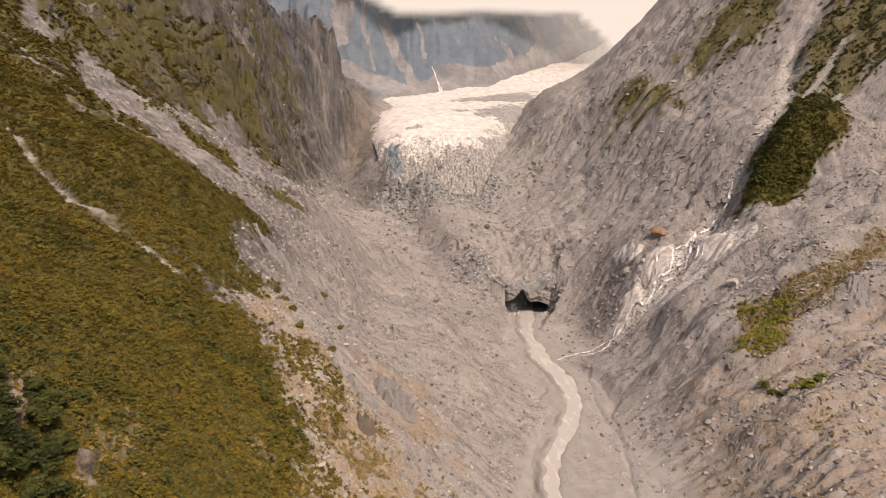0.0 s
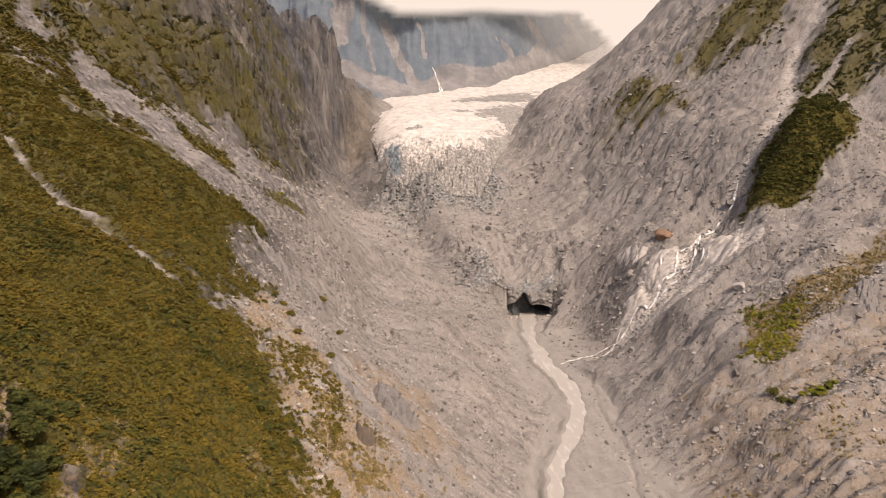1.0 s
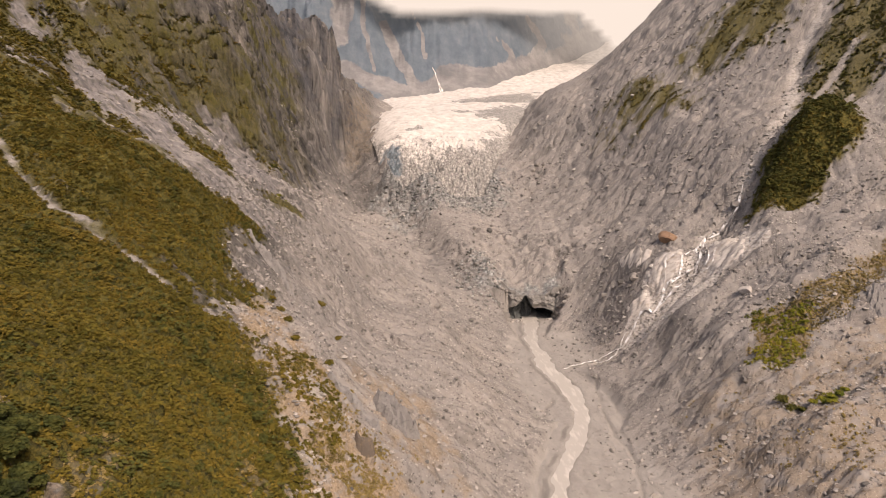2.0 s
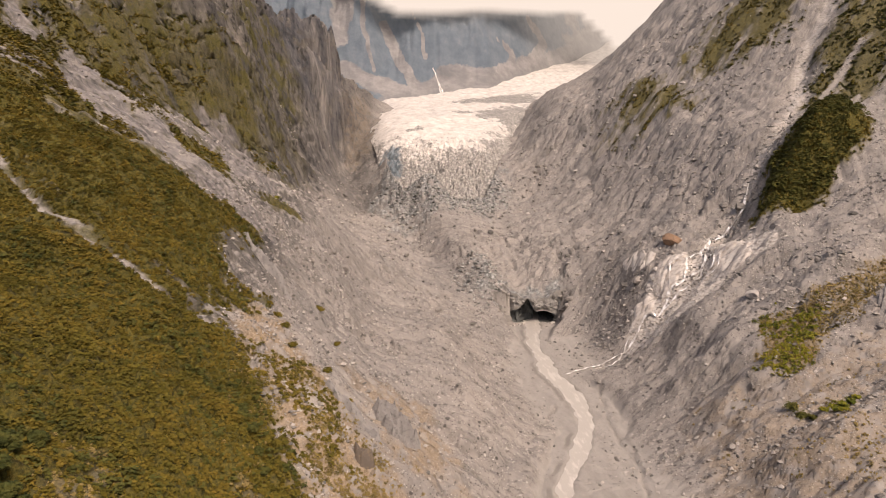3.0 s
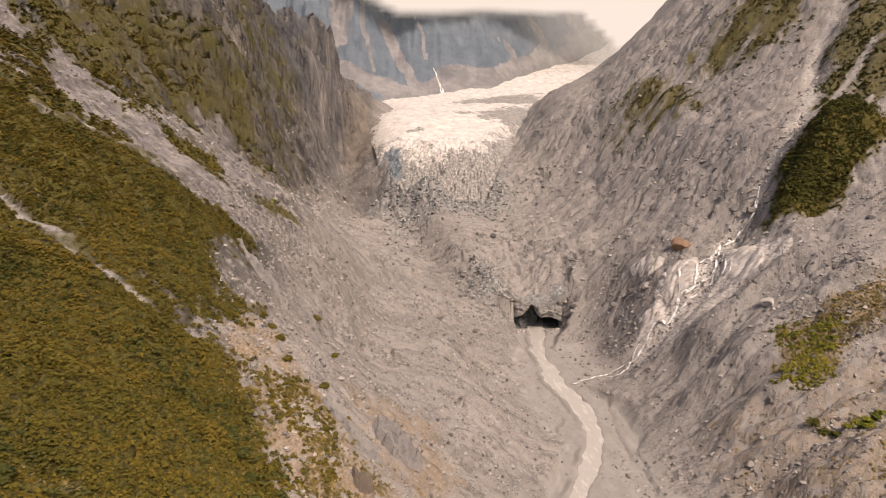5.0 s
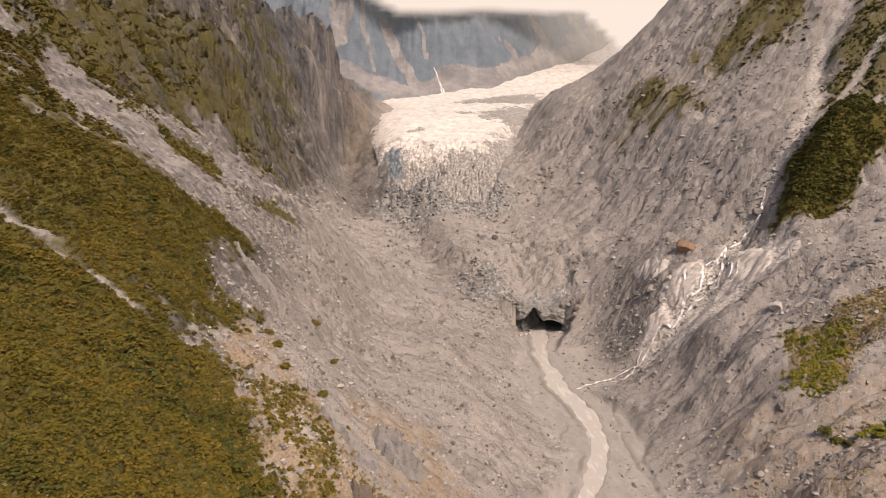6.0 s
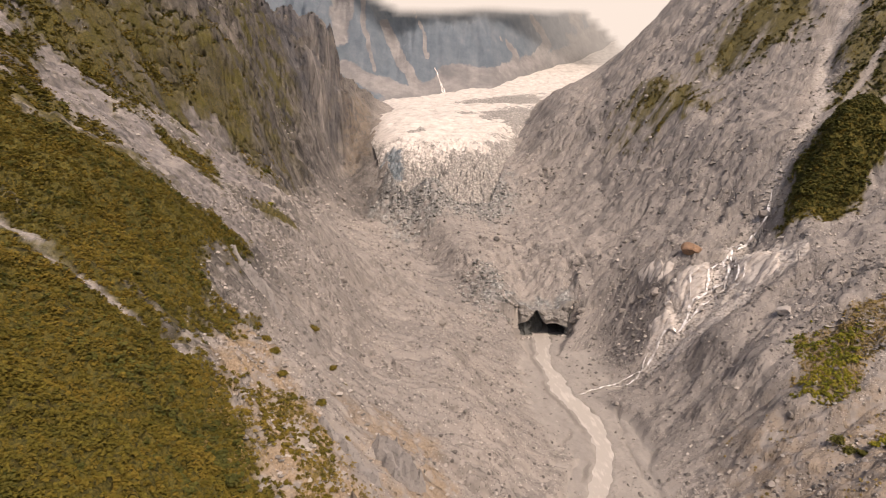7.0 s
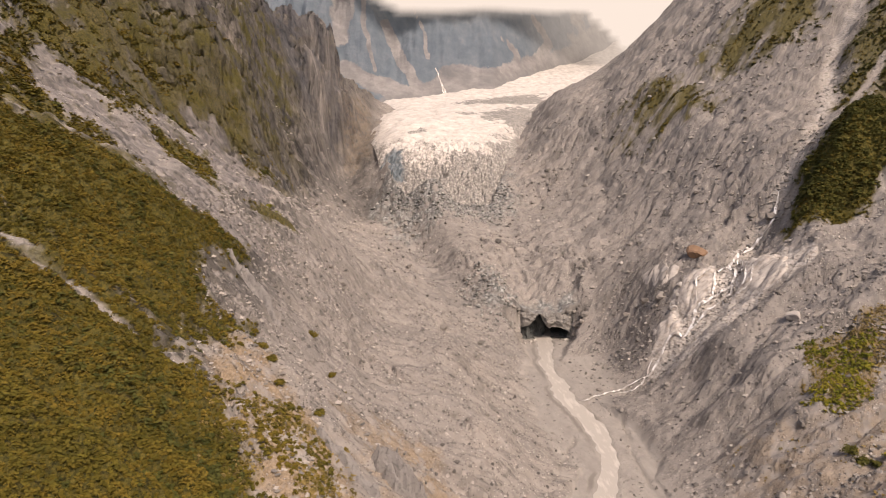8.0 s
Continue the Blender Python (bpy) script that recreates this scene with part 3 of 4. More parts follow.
def olive_right(x, y):
    e = region(x, y, (225, 368), (244, 390), (264, 414), (290, 436), (330, 420), (280, 360), (250, 352), (234, 358), ragged=8)
    h = region(x, y, (215, 490), (240, 506), (270, 520), (285, 460), (249, 436), (233, 440), (214, 448), (203, 466), soft=8, ragged=16)
    i = region(x, y, (162, 508), (178, 506), (199, 464), (189, 430), (165, 442), (156, 472), soft=8, ragged=18)
    su, sv = run(x, y)
    strips = step(-0.5, 0.05, fbm(0.4 * su, sv, 16, 4, 4, gain=0.6))
    return np.maximum(0.85 * e * step(-0.5, -0.1, fbm(0.2 * su, sv, 12, 3, 7)), 0.9 * strips * np.maximum(h, i))


def grass_right(x, y):
    return region(x, y, (123, 220), (132, 230), (138, 231), (148, 230), (157, 230), (174, 237), (200, 250), (191, 240), (160, 219), (146, 212), (133, 206), (122, 202), soft=2, ragged=4)


def grass_core(x, y):
    return region(x, y, (125, 221), (130, 227), (138, 230), (146, 226), (140, 218), (129, 206), (123, 203), (120, 207), soft=3, ragged=6)


def dry_left(x, y):
    return region(x, y, (-32, 168), (-27, 178), (-18, 180), (-9, 170), (-2, 164), (6, 156), (10, 140), (4, 90), (-20, 100), (-24, 144), soft=6, ragged=10)


def dry_right(x, y):
    return region(x, y, (102, 214), (121, 203), (180, 216), (200, 150), (150, 80), (90, 90), (84, 168), soft=10, ragged=14)


def dead_patches(x, y):
    return np.maximum.reduce([region(x, y, (-51, 111), (-47, 114), (-43, 111), (-42, 107), (-45, 106), (-49, 108), soft=2, ragged=3),
                              region(x, y, (-50, 121), (-46, 123), (-43, 118), (-44, 116), soft=1.5, ragged=4),
                              region(x, y, (-28, 133), (-25, 135), (-22, 130), (-26, 127), soft=1, ragged=3), region(x, y, (-23, 137), (-20, 137), (-14, 131), (-19, 126), soft=1, ragged=3)])


def bare_earth(x, y):
    return np.maximum(region(x, y, (-63, 115), (-61, 119), (-58, 113), (-56, 105), (-59, 103), (-60, 108), soft=0.7, ragged=1), region(x, y, (-49, 105), (-47.5, 105), (-46, 102), (-45.5, 98), (-47.5, 101), soft=0.7, ragged=1))


# ---- the ground: one sheet, finer where it is near ----
rows_y = [-150.0]
while rows_y[-1] < 2600:
    rows_y.append(rows_y[-1] + (5 if rows_y[-1] < 80 else max(0.8, rows_y[-1] / 270) if rows_y[-1] < 720 else rows_y[-1] / 260 if rows_y[-1] < 1150 else rows_y[-1] / 90))
dense = np.linspace(-1, 1, 2001)
share = np.cumsum(0.55 + 0.9 * np.exp(-(dense / 0.42) ** 2) + 1.5 * np.exp(-((dense + 0.42) / 0.1) ** 2))
S = np.interp(np.linspace(share[0], share[-1], 800), share, dense)
Y, S = np.meshgrid(np.array(rows_y), S, indexing="ij")
X = axis(Y) + 25 + S * (290 + 0.9 * np.maximum(Y - 500, 0) + 0.3 * np.clip(Y - 200, 0, 300))
Z = height(X, Y)
gz_y = np.gradient(Z, axis=0) / np.gradient(Y, axis=0)
gz_x = np.gradient(Z, axis=1) / np.gradient(X, axis=1)
grade = np.hypot(gz_x, gz_y)
# buttresses and overhangs stand out of the steep faces on the icefall's flank
wall = step(1.0, 1.7, grade) * step(330, 380, Y) * step(800, 720, Y) * step(-20, -50, X - 0.08 * (Y - 600))
across = X + 0.43 * Z + 0.28 * Y
out = fbm(across, 0.14 * Z + 0.1 * Y, 24, 5, 3, ridged=True, gain=0.45) * 6 + fbm(across, 0.8 * Z, 12, 4, 9, ridged=True, gain=0.6) * 3.0
mesh = grid_mesh("ground", X + wall * 0.6 * out, Y - wall * 0.8 * out, Z)
su, sv = run(X, Y)
give(mesh, "su", su)
give(mesh, "sv", sv)
cover = np.clip(green_left(X, Y) - 0.3 * dead_patches(X, Y) - 1.0 * bare_earth(X, Y) + 0.9 * green_upper(X, Y) * (1 - wall * along(Y, (380, 0.25), (440, 0.85))) * step(-0.45, 0.05, fbm(0.3 * run(X, Y)[0], run(X, Y)[1], 14, 4, 3, gain=0.6)) + dark_scrub(X, Y) + olive_right(X, Y) + 0.25 * grass_right(X, Y), 0, 1)
d, t = to_line(X, Y, *TRACK)
cover = cover * step(0.7, 1.5, d + 0.3 * fbm(X, Y, 5, 2, 3))
give(mesh, "veg", cover)
steep = step(0.85, 1.35, grade) * (Z > 10)
give(mesh, "rock", np.maximum(steep * np.maximum(step(-20, -45, X), 0.35 * step(1.2, 1.7, grade)), 0.75 * step(440, 480, Y) * step(4, -14, X + 8 * fbm(X, Y, 20, 3, 2))))
give(mesh, "moss", step(-52, -68, X + 10 * fbm(X, Y, 40, 3, 5)) * step(620, 520, Y) + 0.5 * step(120, 170, X) * step(330, 400, Y))
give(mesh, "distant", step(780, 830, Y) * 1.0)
rise = Z - ice_height(np.minimum(Y, 1500)) + 14 * fbm(X, Z, 60, 4, 2)
streaks = np.minimum.reduce([to_line(X + 4 * fbm(X, Z, 16, 3, 5), Z, *line)[0] / half for line, half in [
    ([(6, 218), (12, 200), (22, 176), (34, 158), (42, 140)], 5), ([(-21, 250), (-20, 208), (-12, 180), (-8, 160)], 2.2),
    ([(42, 240), (47, 222), (55, 208), (57, 190), (58, 174)], 1.8), ([(215, 240), (228, 222), (240, 206), (225, 190)], 4.5),
    ([(160, 205), (176, 190), (182, 176)], 3.0), ([(-66, 290), (-46, 240), (-50, 200)], 9), ([(-44, 160), (-10, 142), (30, 130)], 7)]])
give(mesh, "hazed_forest", step(6, 34, rise + 0.3 * np.maximum(90 - X, 0)) * step(0.2, 2.6, streaks) * (1 - 0.6 * step(240, 300, X)))
# Dark patches on the knob: slate, with recess shade put into its colour.
give(mesh, "slate", region(X, Y, (-84, 560), (-84, 600), (-60, 650), (-22, 655), (-24, 600), (-36, 565), (-56, 540), soft=6, ragged=8))
give(mesh, "brown", np.maximum.reduce([
    0.35 * region(X, Y, (-36, 640), (-14, 700), (-4, 640), (-8, 585), (-24, 560), (-32, 590), soft=6, ragged=8),
    region(X, Y, (-41, 193), (-33, 205), (-26, 198), (-22, 184), (-25, 168), (-31, 171), (-37, 179), soft=3, ragged=5), dry_left(X, Y), 0.55 * dry_right(X, Y), grass_right(X, Y),
    0.8 * region(X, Y, (-10, 193), (0, 212), (12, 205), (20, 170), (5, 165), (-7, 179), soft=5, ragged=9), 0.9 * dead_patches(X, Y), bare_earth(X, Y)]))
d, t = to_line(X, Y, (-4, 186), (3, 190), (6, 184))
bank = np.abs(X - river_middle(Y) + 0.9) - river_half(Y)
give(mesh, "dark", np.maximum.reduce([step(5, 2, d), 0.05 * region(X, Y, (95, 256), (117, 262), (150, 264), (172, 276), (160, 245), (124, 236), (112, 238), soft=6, ragged=12), 0.8 * region(X, Y, (149, 211), (157, 216), (170, 217), (167, 213), (157, 209), soft=2, ragged=5), 0.25 * region(X, Y, (130, 219), (124, 209), (106, 209), (95, 213), (107, 224), (117, 223), soft=3, ragged=8),
     0.9 * region(X, Y, (150, 330), (172, 335), (220, 375), (330, 480), (330, 640), (230, 640), (165, 560), (140, 470), (146, 400), soft=16, ragged=20),
     0.6 * region(X, Y, (172, 268), (186, 284), (240, 300), (330, 380), (330, 240), (200, 250), soft=10, ragged=16),
     0.4 * region(X, Y, (-46, 262), (-30, 236), (-22, 204), (-6, 194), (20, 220), (34, 300), (10, 380), (-30, 380), (-44, 320), soft=12, ragged=16), 0.35 * region(X, Y, (-48, 204), (-38, 250), (-30, 262), (-25, 230), (-30, 204), soft=4, ragged=8),
     0.9 * region(X, Y, (-62, 600), (-52, 480), (-42, 470), (-34, 540), (-30, 640), soft=8, ragged=12), 0.6 * region(X, Y, (-60, 380), (-44, 372), (-10, 470), (-10, 560), (-40, 560), (-55, 460), soft=10, ragged=14),
     0.7 * region(X, Y, (20, 362), (36, 352), (40, 400), (28, 418), soft=4, ragged=8)]))
# Dark lines: wet river margin, and scarp shade put into colour along BAR, TERRACE.
edges = np.minimum(to_line(X + 1.5 * fbm(X, Y, 8, 2, 7), Y, *BAR)[0], 1.3 * to_line(X + 1.5 * fbm(X, Y, 8, 2, 7), Y, *TERRACE)[0])
give(mesh, "schist", scars(X, Y))
give(mesh, "bank_dark", 0.8 * step(0.9, 0.3, edges) * step(-0.3, 0.1, fbm(X, Y, 13, 2, 5)) + step(1.1, 0.5, np.abs(bank - 0.4)) * step(-0.15, 0.3, fbm(X, Y, 16, 3, 3) + 0.25 * np.sign(river_middle(Y) - X)) * (Y < CAVE_Y) * (Y > 100))
give(mesh, "ice", np.maximum(region(X, Y, (46, 352), (66, 349), (92, 352), (96, 360), (70, 372), (50, 376), soft=3, ragged=7),
     0.9 * region(X, Y, (8, 440), (66, 446), (90, 478), (90, 520), (-4, 520), (-6, 478), soft=8, ragged=14)))
give(mesh, "slab", np.maximum.reduce([region(X, Y, (146, 301), (158, 286), (154, 268), (138, 267), (121, 266), (104, 270), (104, 290), (118, 302), (127, 307), (136, 307), soft=1.5, ragged=7),
     0.55 * step(5, 2, to_line(X, Y, *STREAM[:8])[0] + 2.5 * fbm(X, Y, 9, 3, 4)),
     step(1.9, 0.9, to_line(X, Y, *TRACK)[0]) * 0.15]))
give(mesh, "silt", step(3.0, 0.8, Z + 1.2 * fbm(X, Y, 10, 3, 8)) * (Y < CAVE_Y) * (Y > 100))
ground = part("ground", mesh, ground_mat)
tagged(ground, "grey scree and moraine slopes of a glacier valley with shrubby flanks", "ground", kind="structure")


# ---- the glacier ----
gy = np.concatenate([np.arange(462, 640, 0.7), np.arange(640, 1000, 2.5), np.arange(1000, 1700, 8.0)])
Y, S = np.meshgrid(gy, np.linspace(-1, 1, 190), indexing="ij")
X = ice_axis(Y) + S * ice_half(Y) * (1 + 0.35 * step(700, 820, Y))
broken = step(585, 515, Y + 10 * fbm(X, Y, 20, 2, 3))
wx = X + 3 * fbm(X, Y, 14, 2, 5)
seracs = fbm(wx, 0.75 * Y, 9, 4, 2, ridged=True, gain=0.6)
fine_seracs = fbm(wx, 0.7 * Y, 3.0, 3, 6, ridged=True, gain=0.65)
Z = ice_height(Y) + broken * (seracs * 5.0 + fine_seracs * 2.4) + fbm(X, Y, 40, 3, 1) * 3 * step(520, 640, Y) + fbm(X, 2.5 * Y, 14, 3, 8, ridged=True) * 1.0 * (1 - broken)
Z = Z - 13 * np.abs(S) ** 5 * (1 - 0.9 * step(700, 820, Y)) - 10 * step(478, 462, Y)
mesh = grid_mesh("glacier", X, Y, Z)
wobble = 9 * fbm(0.4 * X, Y, 30, 4, 7)
debris = np.maximum.reduce([region(X, Y + wobble, (74, 760), (120, 830), (190, 870), (170, 760), (110, 738), soft=4, ragged=16),
                            region(X, Y + wobble, (95, 690), (150, 735), (175, 730), (150, 640), (112, 600), (92, 640), soft=5, ragged=18) * 0.85,
                            region(X, Y + wobble, (66, 672), (84, 690), (90, 678), (74, 664), soft=2, ragged=5), region(X, Y + wobble, (18, 586), (32, 592), (36, 584), (22, 578), soft=2, ragged=5)])
dirt = np.clip(0.95 * step(585, 495, Y + 34 * fbm(X, Y, 18, 4, 4)) + 0.8 * step(0.45, 0.95, S + 0.3 * fbm(X, Y, 16, 3, 6)) * step(640, 560, Y) + 1.1 * debris + 0.5 * step(0.8, 1, np.abs(S)) * step(780, 680, Y), 0, 1)
give(mesh, "dirt", dirt)
# Blue ice with crevasse shade put into its colour, fainter in gaps between seracs.
give(mesh, "blue", step(9, 3, to_line(X, Y, (3, 530), (7, 545), (9, 518))[0] + 6 * fbm(X, Y, 6, 2, 2)) + 0.15 * broken * step(0.0, -0.5, seracs) * step(480, 520, Y))
glacier = part("glacier", mesh, ice_mat)
tagged(glacier, "cream-white glacier tongue breaking into a dirty grey icefall", "glacier", kind="structure")


# ---- the river and the tributary ----
Y, S = np.meshgrid(np.arange(60, CAVE_Y + 33, 1.0), np.linspace(-1, 1, 14), indexing="ij")
X = river_middle(Y) + S * (river_half(Y) + 0.5) * (1 + 0.2 * fbm(Y, 3 * S, 11, 3, 2))
river = part("river", grid_mesh("river", X, Y, 0.06 + 0.03 * fbm(X, Y, 5, 2, 1)), water_mat)
tagged(river, "milky beige meltwater river winding out of the ice cave", "river", kind="structure")


# ---- the ice cave: a vault of debris-covered ice over the river ----
def ice_cave():
    cave = tagged(new("ice_cave"), "dark ice cave mouth under dirty grey rubble-covered ice", "ice cave")
    cave.location = (CAVE_X, CAVE_Y, 0)
    xs, ys = np.linspace(-19, 19, 60), np.concatenate([np.linspace(-3.2, 6, 18), np.linspace(7, 37, 36)])
    V, U = np.meshgrid(ys, xs, indexing="ij")
    gx, gy = U + CAVE_X, V + CAVE_Y
    front = V + 0.03 * np.maximum(np.abs(U) - 6, 0) ** 2 * step(16, 0, V) + 2.4 * fbm(gx, 0 * gx, 7, 3, 5) * step(6, 0, V) - 0.8 * step(14, 19, np.abs(U)) * step(2, -3, V)
    top = land(gx, np.maximum(front, 1.5) + CAVE_Y) + 0.12 - 1.5 * step(16, 19, np.abs(U))
    # low and deep on the river's side, a ragged shallow hollow beside it
    arch = along(U + 1.2 * fbm(gy, gx, 6, 2, 4), (-15, -0.8), (-13, 6), (-9, 8.5), (-5, 10), (-2.5, 12.5), (-0.5, 9), (2, 7), (7, 6.2), (11, 5), (13, 2.5), (14.4, -0.8))
    arch = arch * (1 - 0.3 * step(0, 36, V)) + 2.2 * fbm(gx, 0.5 * gy, 5, 3, 3) * step(-0.5, 3, arch)
    arch = np.minimum(arch, top - 0.7)
    mesh = grid_mesh("roof", U, front, top)
    give(mesh, "ice", step(7, 0, V + 10 * fbm(gx, gy, 9, 3, 1)))
    give(mesh, "su", run(gx, gy)[0]), give(mesh, "sv", run(gx, gy)[1])
    part("roof", mesh, ground_mat, cave, "rubble-covered ice roof")
    mesh = grid_mesh("vault", U, front, arch)
    give(mesh, "dirt", np.full(U.size, 0.9)), give(mesh, "blue", np.full(U.size, 1.0))
    part("vault", mesh, ice_mat, cave, "dark scalloped ice vault")
    # the back wall of the hollow, dirty ice with the recess's shade in its colour
    W, R = np.meshgrid(np.linspace(0, 1, 22), np.linspace(-16, 1.5, 40), indexing="ij")
    bulge = 2.2 * fbm(R, 12 * W, 5, 4, 6, ridged=True)
    mesh = grid_mesh("back_wall", R, 3.0 + 0.35 * np.maximum(R + 6, 0) + 3.5 * W - bulge, -1 + 15 * W, smooth=False)
    part("back_wall", mesh, shaded_ice_mat, cave, "dark grey-green ice wall")
    W, K = np.meshgrid(np.linspace(0, 1, 16), np.arange(60), indexing="ij")
    K = K.astype(int)
    lip_z = (1 - W) * arch[0][K] + W * top[0][K]
    bulge = np.sin(W * np.pi) * (0.3 + 2.4 * fbm(gx[0][K], 1.3 * lip_z, 5, 4, 4, gain=0.65))
    mesh = grid_mesh("lip", U[0][K], front[0][K] - bulge, lip_z, smooth=False)
    part("lip", mesh, lip_mat, cave, "grey-green broken ice face")
    for side in (-1, 1):
        A, H = np.meshgrid(np.linspace(0, 2 * np.pi, 22), np.linspace(0, 1, 18))
        wide = (3.4 - 1.2 * H) * (1 + 0.7 * fbm(4 * np.cos(A) + 9 * side, 4 * np.sin(A) + 12 * H, 3, 3, 5))
        tall = float(land(np.array([CAVE_X + side * 16.0]), np.array([CAVE_Y + 2.0]))[0]) + 1.0
        mesh = grid_mesh("jamb", side * 15.6 + wide * np.cos(A), 0.6 + 2.5 * H + wide * np.sin(A), -1 + tall * H, smooth=False)
        part("jamb", mesh, lip_mat, cave, "rubble-crusted ice pillar")
    return cave


ice_cave()


# ---- running water ----
def ribbon(points, width, lift, wander, seed):
    """Water that follows a line in plan down the ground, as grid rows."""
    p = np.array(points, float)
    run = np.concatenate([[0], np.cumsum(np.hypot(*np.diff(p, axis=0).T))])
    s = np.arange(0, run[-1], 0.7)
    x, y = np.interp(s, run, p[:, 0]), np.interp(s, run, p[:, 1])
    x = x + wander * 2.2 * fbm(s, s * 0 + seed * 7.7, 7, 3, seed)
    y = y + wander * 2.2 * fbm(s, s * 0 - seed * 5.1, 7, 3, seed + 3)
    dx, dy = np.gradient(x), np.gradient(y)
    size = np.hypot(dx, dy) + 1e-6
    w = width * (0.6 + 0.8 * np.abs(fbm(s, s * 0 + seed, 6, 2, seed + 1)) * 2)
    w = w * step(0, 3, s) * step(0, 3, run[-1] - s) + 0.05
    U = np.linspace(-1, 1, 5)[None, :]
    X, Y = x[:, None] - U * (dy / size * w)[:, None], y[:, None] + U * (dx / size * w)[:, None]
    Z = height(X, Y)
    return X, Y, np.maximum(Z, Z.mean(1, keepdims=True)) + lift + 0.8 * bare_slab(X, Y)


stream = tagged(new("stream"), "white braided side stream tumbling over pale rock slabs", "stream")
STRANDS = [([(176, 330), (170, 321), (164, 321), (151, 314), (146, 309), (141, 300), (137, 290), (131, 291), (123, 291), (119, 287), (111, 289), (107, 287)], 0.55, 0.9, 1),
           ([(108, 288), (103, 285), (97, 287), (91, 286), (84, 282), (74, 277)], 0.5, 0.7, 7),
           ([(143, 304), (137, 303), (132, 295), (129, 290)], 0.4, 0.5, 2), ([(139, 292), (135, 287), (127, 288), (119, 287)], 0.42, 0.6, 3),
           ([(148, 311), (145, 302), (141, 290), (138, 284), (135, 285)], 0.36, 0.5, 8), ([(134, 303), (127, 300), (123, 291)], 0.34, 0.5, 5),
           ([(143, 288), (139, 282), (134, 284)], 0.26, 0.5, 9), ([(164, 322), (158, 320), (152, 317), (147, 312)], 0.35, 1.0, 4),
           ([(106, 289), (99, 283), (90, 284)], 0.28, 0.9, 6)]
for points, width, wander, seed in STRANDS:
    part("strand", grid_mesh("strand", *ribbon(points, width, 0.45, wander, seed)), white_water_mat, stream)


def waterfall():
    fall = tagged(new("waterfall"), "thin white waterfall down a far dark cliff", "waterfall")
    for k, (x0, half, low, high) in enumerate([(83, 0.9, 1, 24), (81, 0.6, 4, 32)]):
        y = np.arange(880 + low, 880 + high, 1.0)
        x = x0 - 0.5 * (y - 883) * (k < 2) + 6.0 * fbm(y, y * 0 + k, 12, 3, k)
        U = np.linspace(-1, 1, 5)[None, :]
        X, Y = x[:, None] + U * half * (1 + np.abs(fbm(y, y * 0, 9, 2, 3)))[:, None], y[:, None] + 0 * U
        part("cascade", grid_mesh("cascade", X, Y, height(X, Y) + 1.5), white_water_mat, fall)
    return fall


waterfall()


# ---- stones ----
# a rough stone of eight corners and twelve faces
STONE_V = np.array([(1, 0, 0), (-1, 0, 0), (0, 1, 0), (0, -1, 0), (0, 0, 1), (0, 0, -1), (0.75, 0.75, 0.3), (-0.7, -0.75, 0.35)])
STONE_F = np.array([(4, 0, 6), (4, 6, 2), (0, 5, 6), (6, 5, 2), (4, 2, 1), (2, 5, 1), (4, 1, 7), (4, 7, 3), (1, 5, 7), (7, 5, 3), (4, 3, 0), (3, 5, 0)])
RNG = np.random.RandomState(7)


def scatter(count, low, high, chance):
    """Points in a rectangle in plan, kept by chance(x, y)."""
    x, y = RNG.uniform(low[0], high[0], count), RNG.uniform(low[1], high[1], count)
    keep = RNG.rand(count) < chance(x, y)
    return x[keep], y[keep]


def stones_mesh(name, x, y, size):
    n, k = len(x), len(STONE_V)
    shape = STONE_V[None] * RNG.uniform(0.62, 1.25, (n, k, 1)) * RNG.uniform(0.55, 1.3, (n, 1, 3))
    a = RNG.uniform(0, 2 * np.pi, n)
    c, s = np.cos(a)[:, None], np.sin(a)[:, None]
    shape = np.stack([shape[..., 0] * c - shape[..., 1] * s, shape[..., 0] * s + shape[..., 1] * c, shape[..., 2] * 0.8], -1) * size[:, None, None]
    z = height(x, y) - 0.05 * size
    verts = shape + np.stack([x, y, z], -1)[:, None]
    faces = STONE_F[None] + (np.arange(n) * k)[:, None, None]
    return raw_mesh(name, verts.reshape(-1, 3), faces.reshape(-1, 3))


def rock_slab(points, lift, label):
    """A hump of ice-worn bedrock: a smooth back that sinks into the debris round it."""
    xs, ys = [p[0] for p in points], [p[1] for p in points]
    X, Y = np.meshgrid(np.arange(min(xs) - 4, max(xs) + 4, 0.45), np.arange(min(ys) - 4, max(ys) + 4, 0.45))
    H = height(X, Y)
    for _ in range(14):
        H[1:-1, 1:-1] = (H[:-2, 1:-1] + H[2:, 1:-1] + H[1:-1, :-2] + H[1:-1, 2:]) / 4
    inside = region(X, Y, *points, soft=2.2, ragged=2.5)
    su, sv = run(X, Y)
    joints = np.maximum(fbm(0.15 * su, sv, 4, 3, 4, ridged=True) - 0.2, 0) * 1.3
    Z = H + lift * inside - 2.5 * (1 - inside) + inside * (0.5 * fbm(X, Y, 6, 3, 2) - joints - 0.5 * np.round(fbm(X, Y, 5, 2, 8) * 3) / 3)
    mesh = grid_mesh("rock_slab", X, Y, Z)
    mesh.materials.append(slab_mat)
    return tagged(new("rock_slab", mesh), label, "rock slab", "bedrock slabs by the stream")


for points, lift, label in zip(SLABS, (0.8, 0.8, 0.7, 0.7), (
        "broad pale bedrock slab washed by the braided stream", "pale fluted bedrock slab between strands of the stream",
        "low beige bedrock hump below the rusty boulder", "pale bedrock knob at the foot of the cascade")):
    rock_slab(points, lift, label)


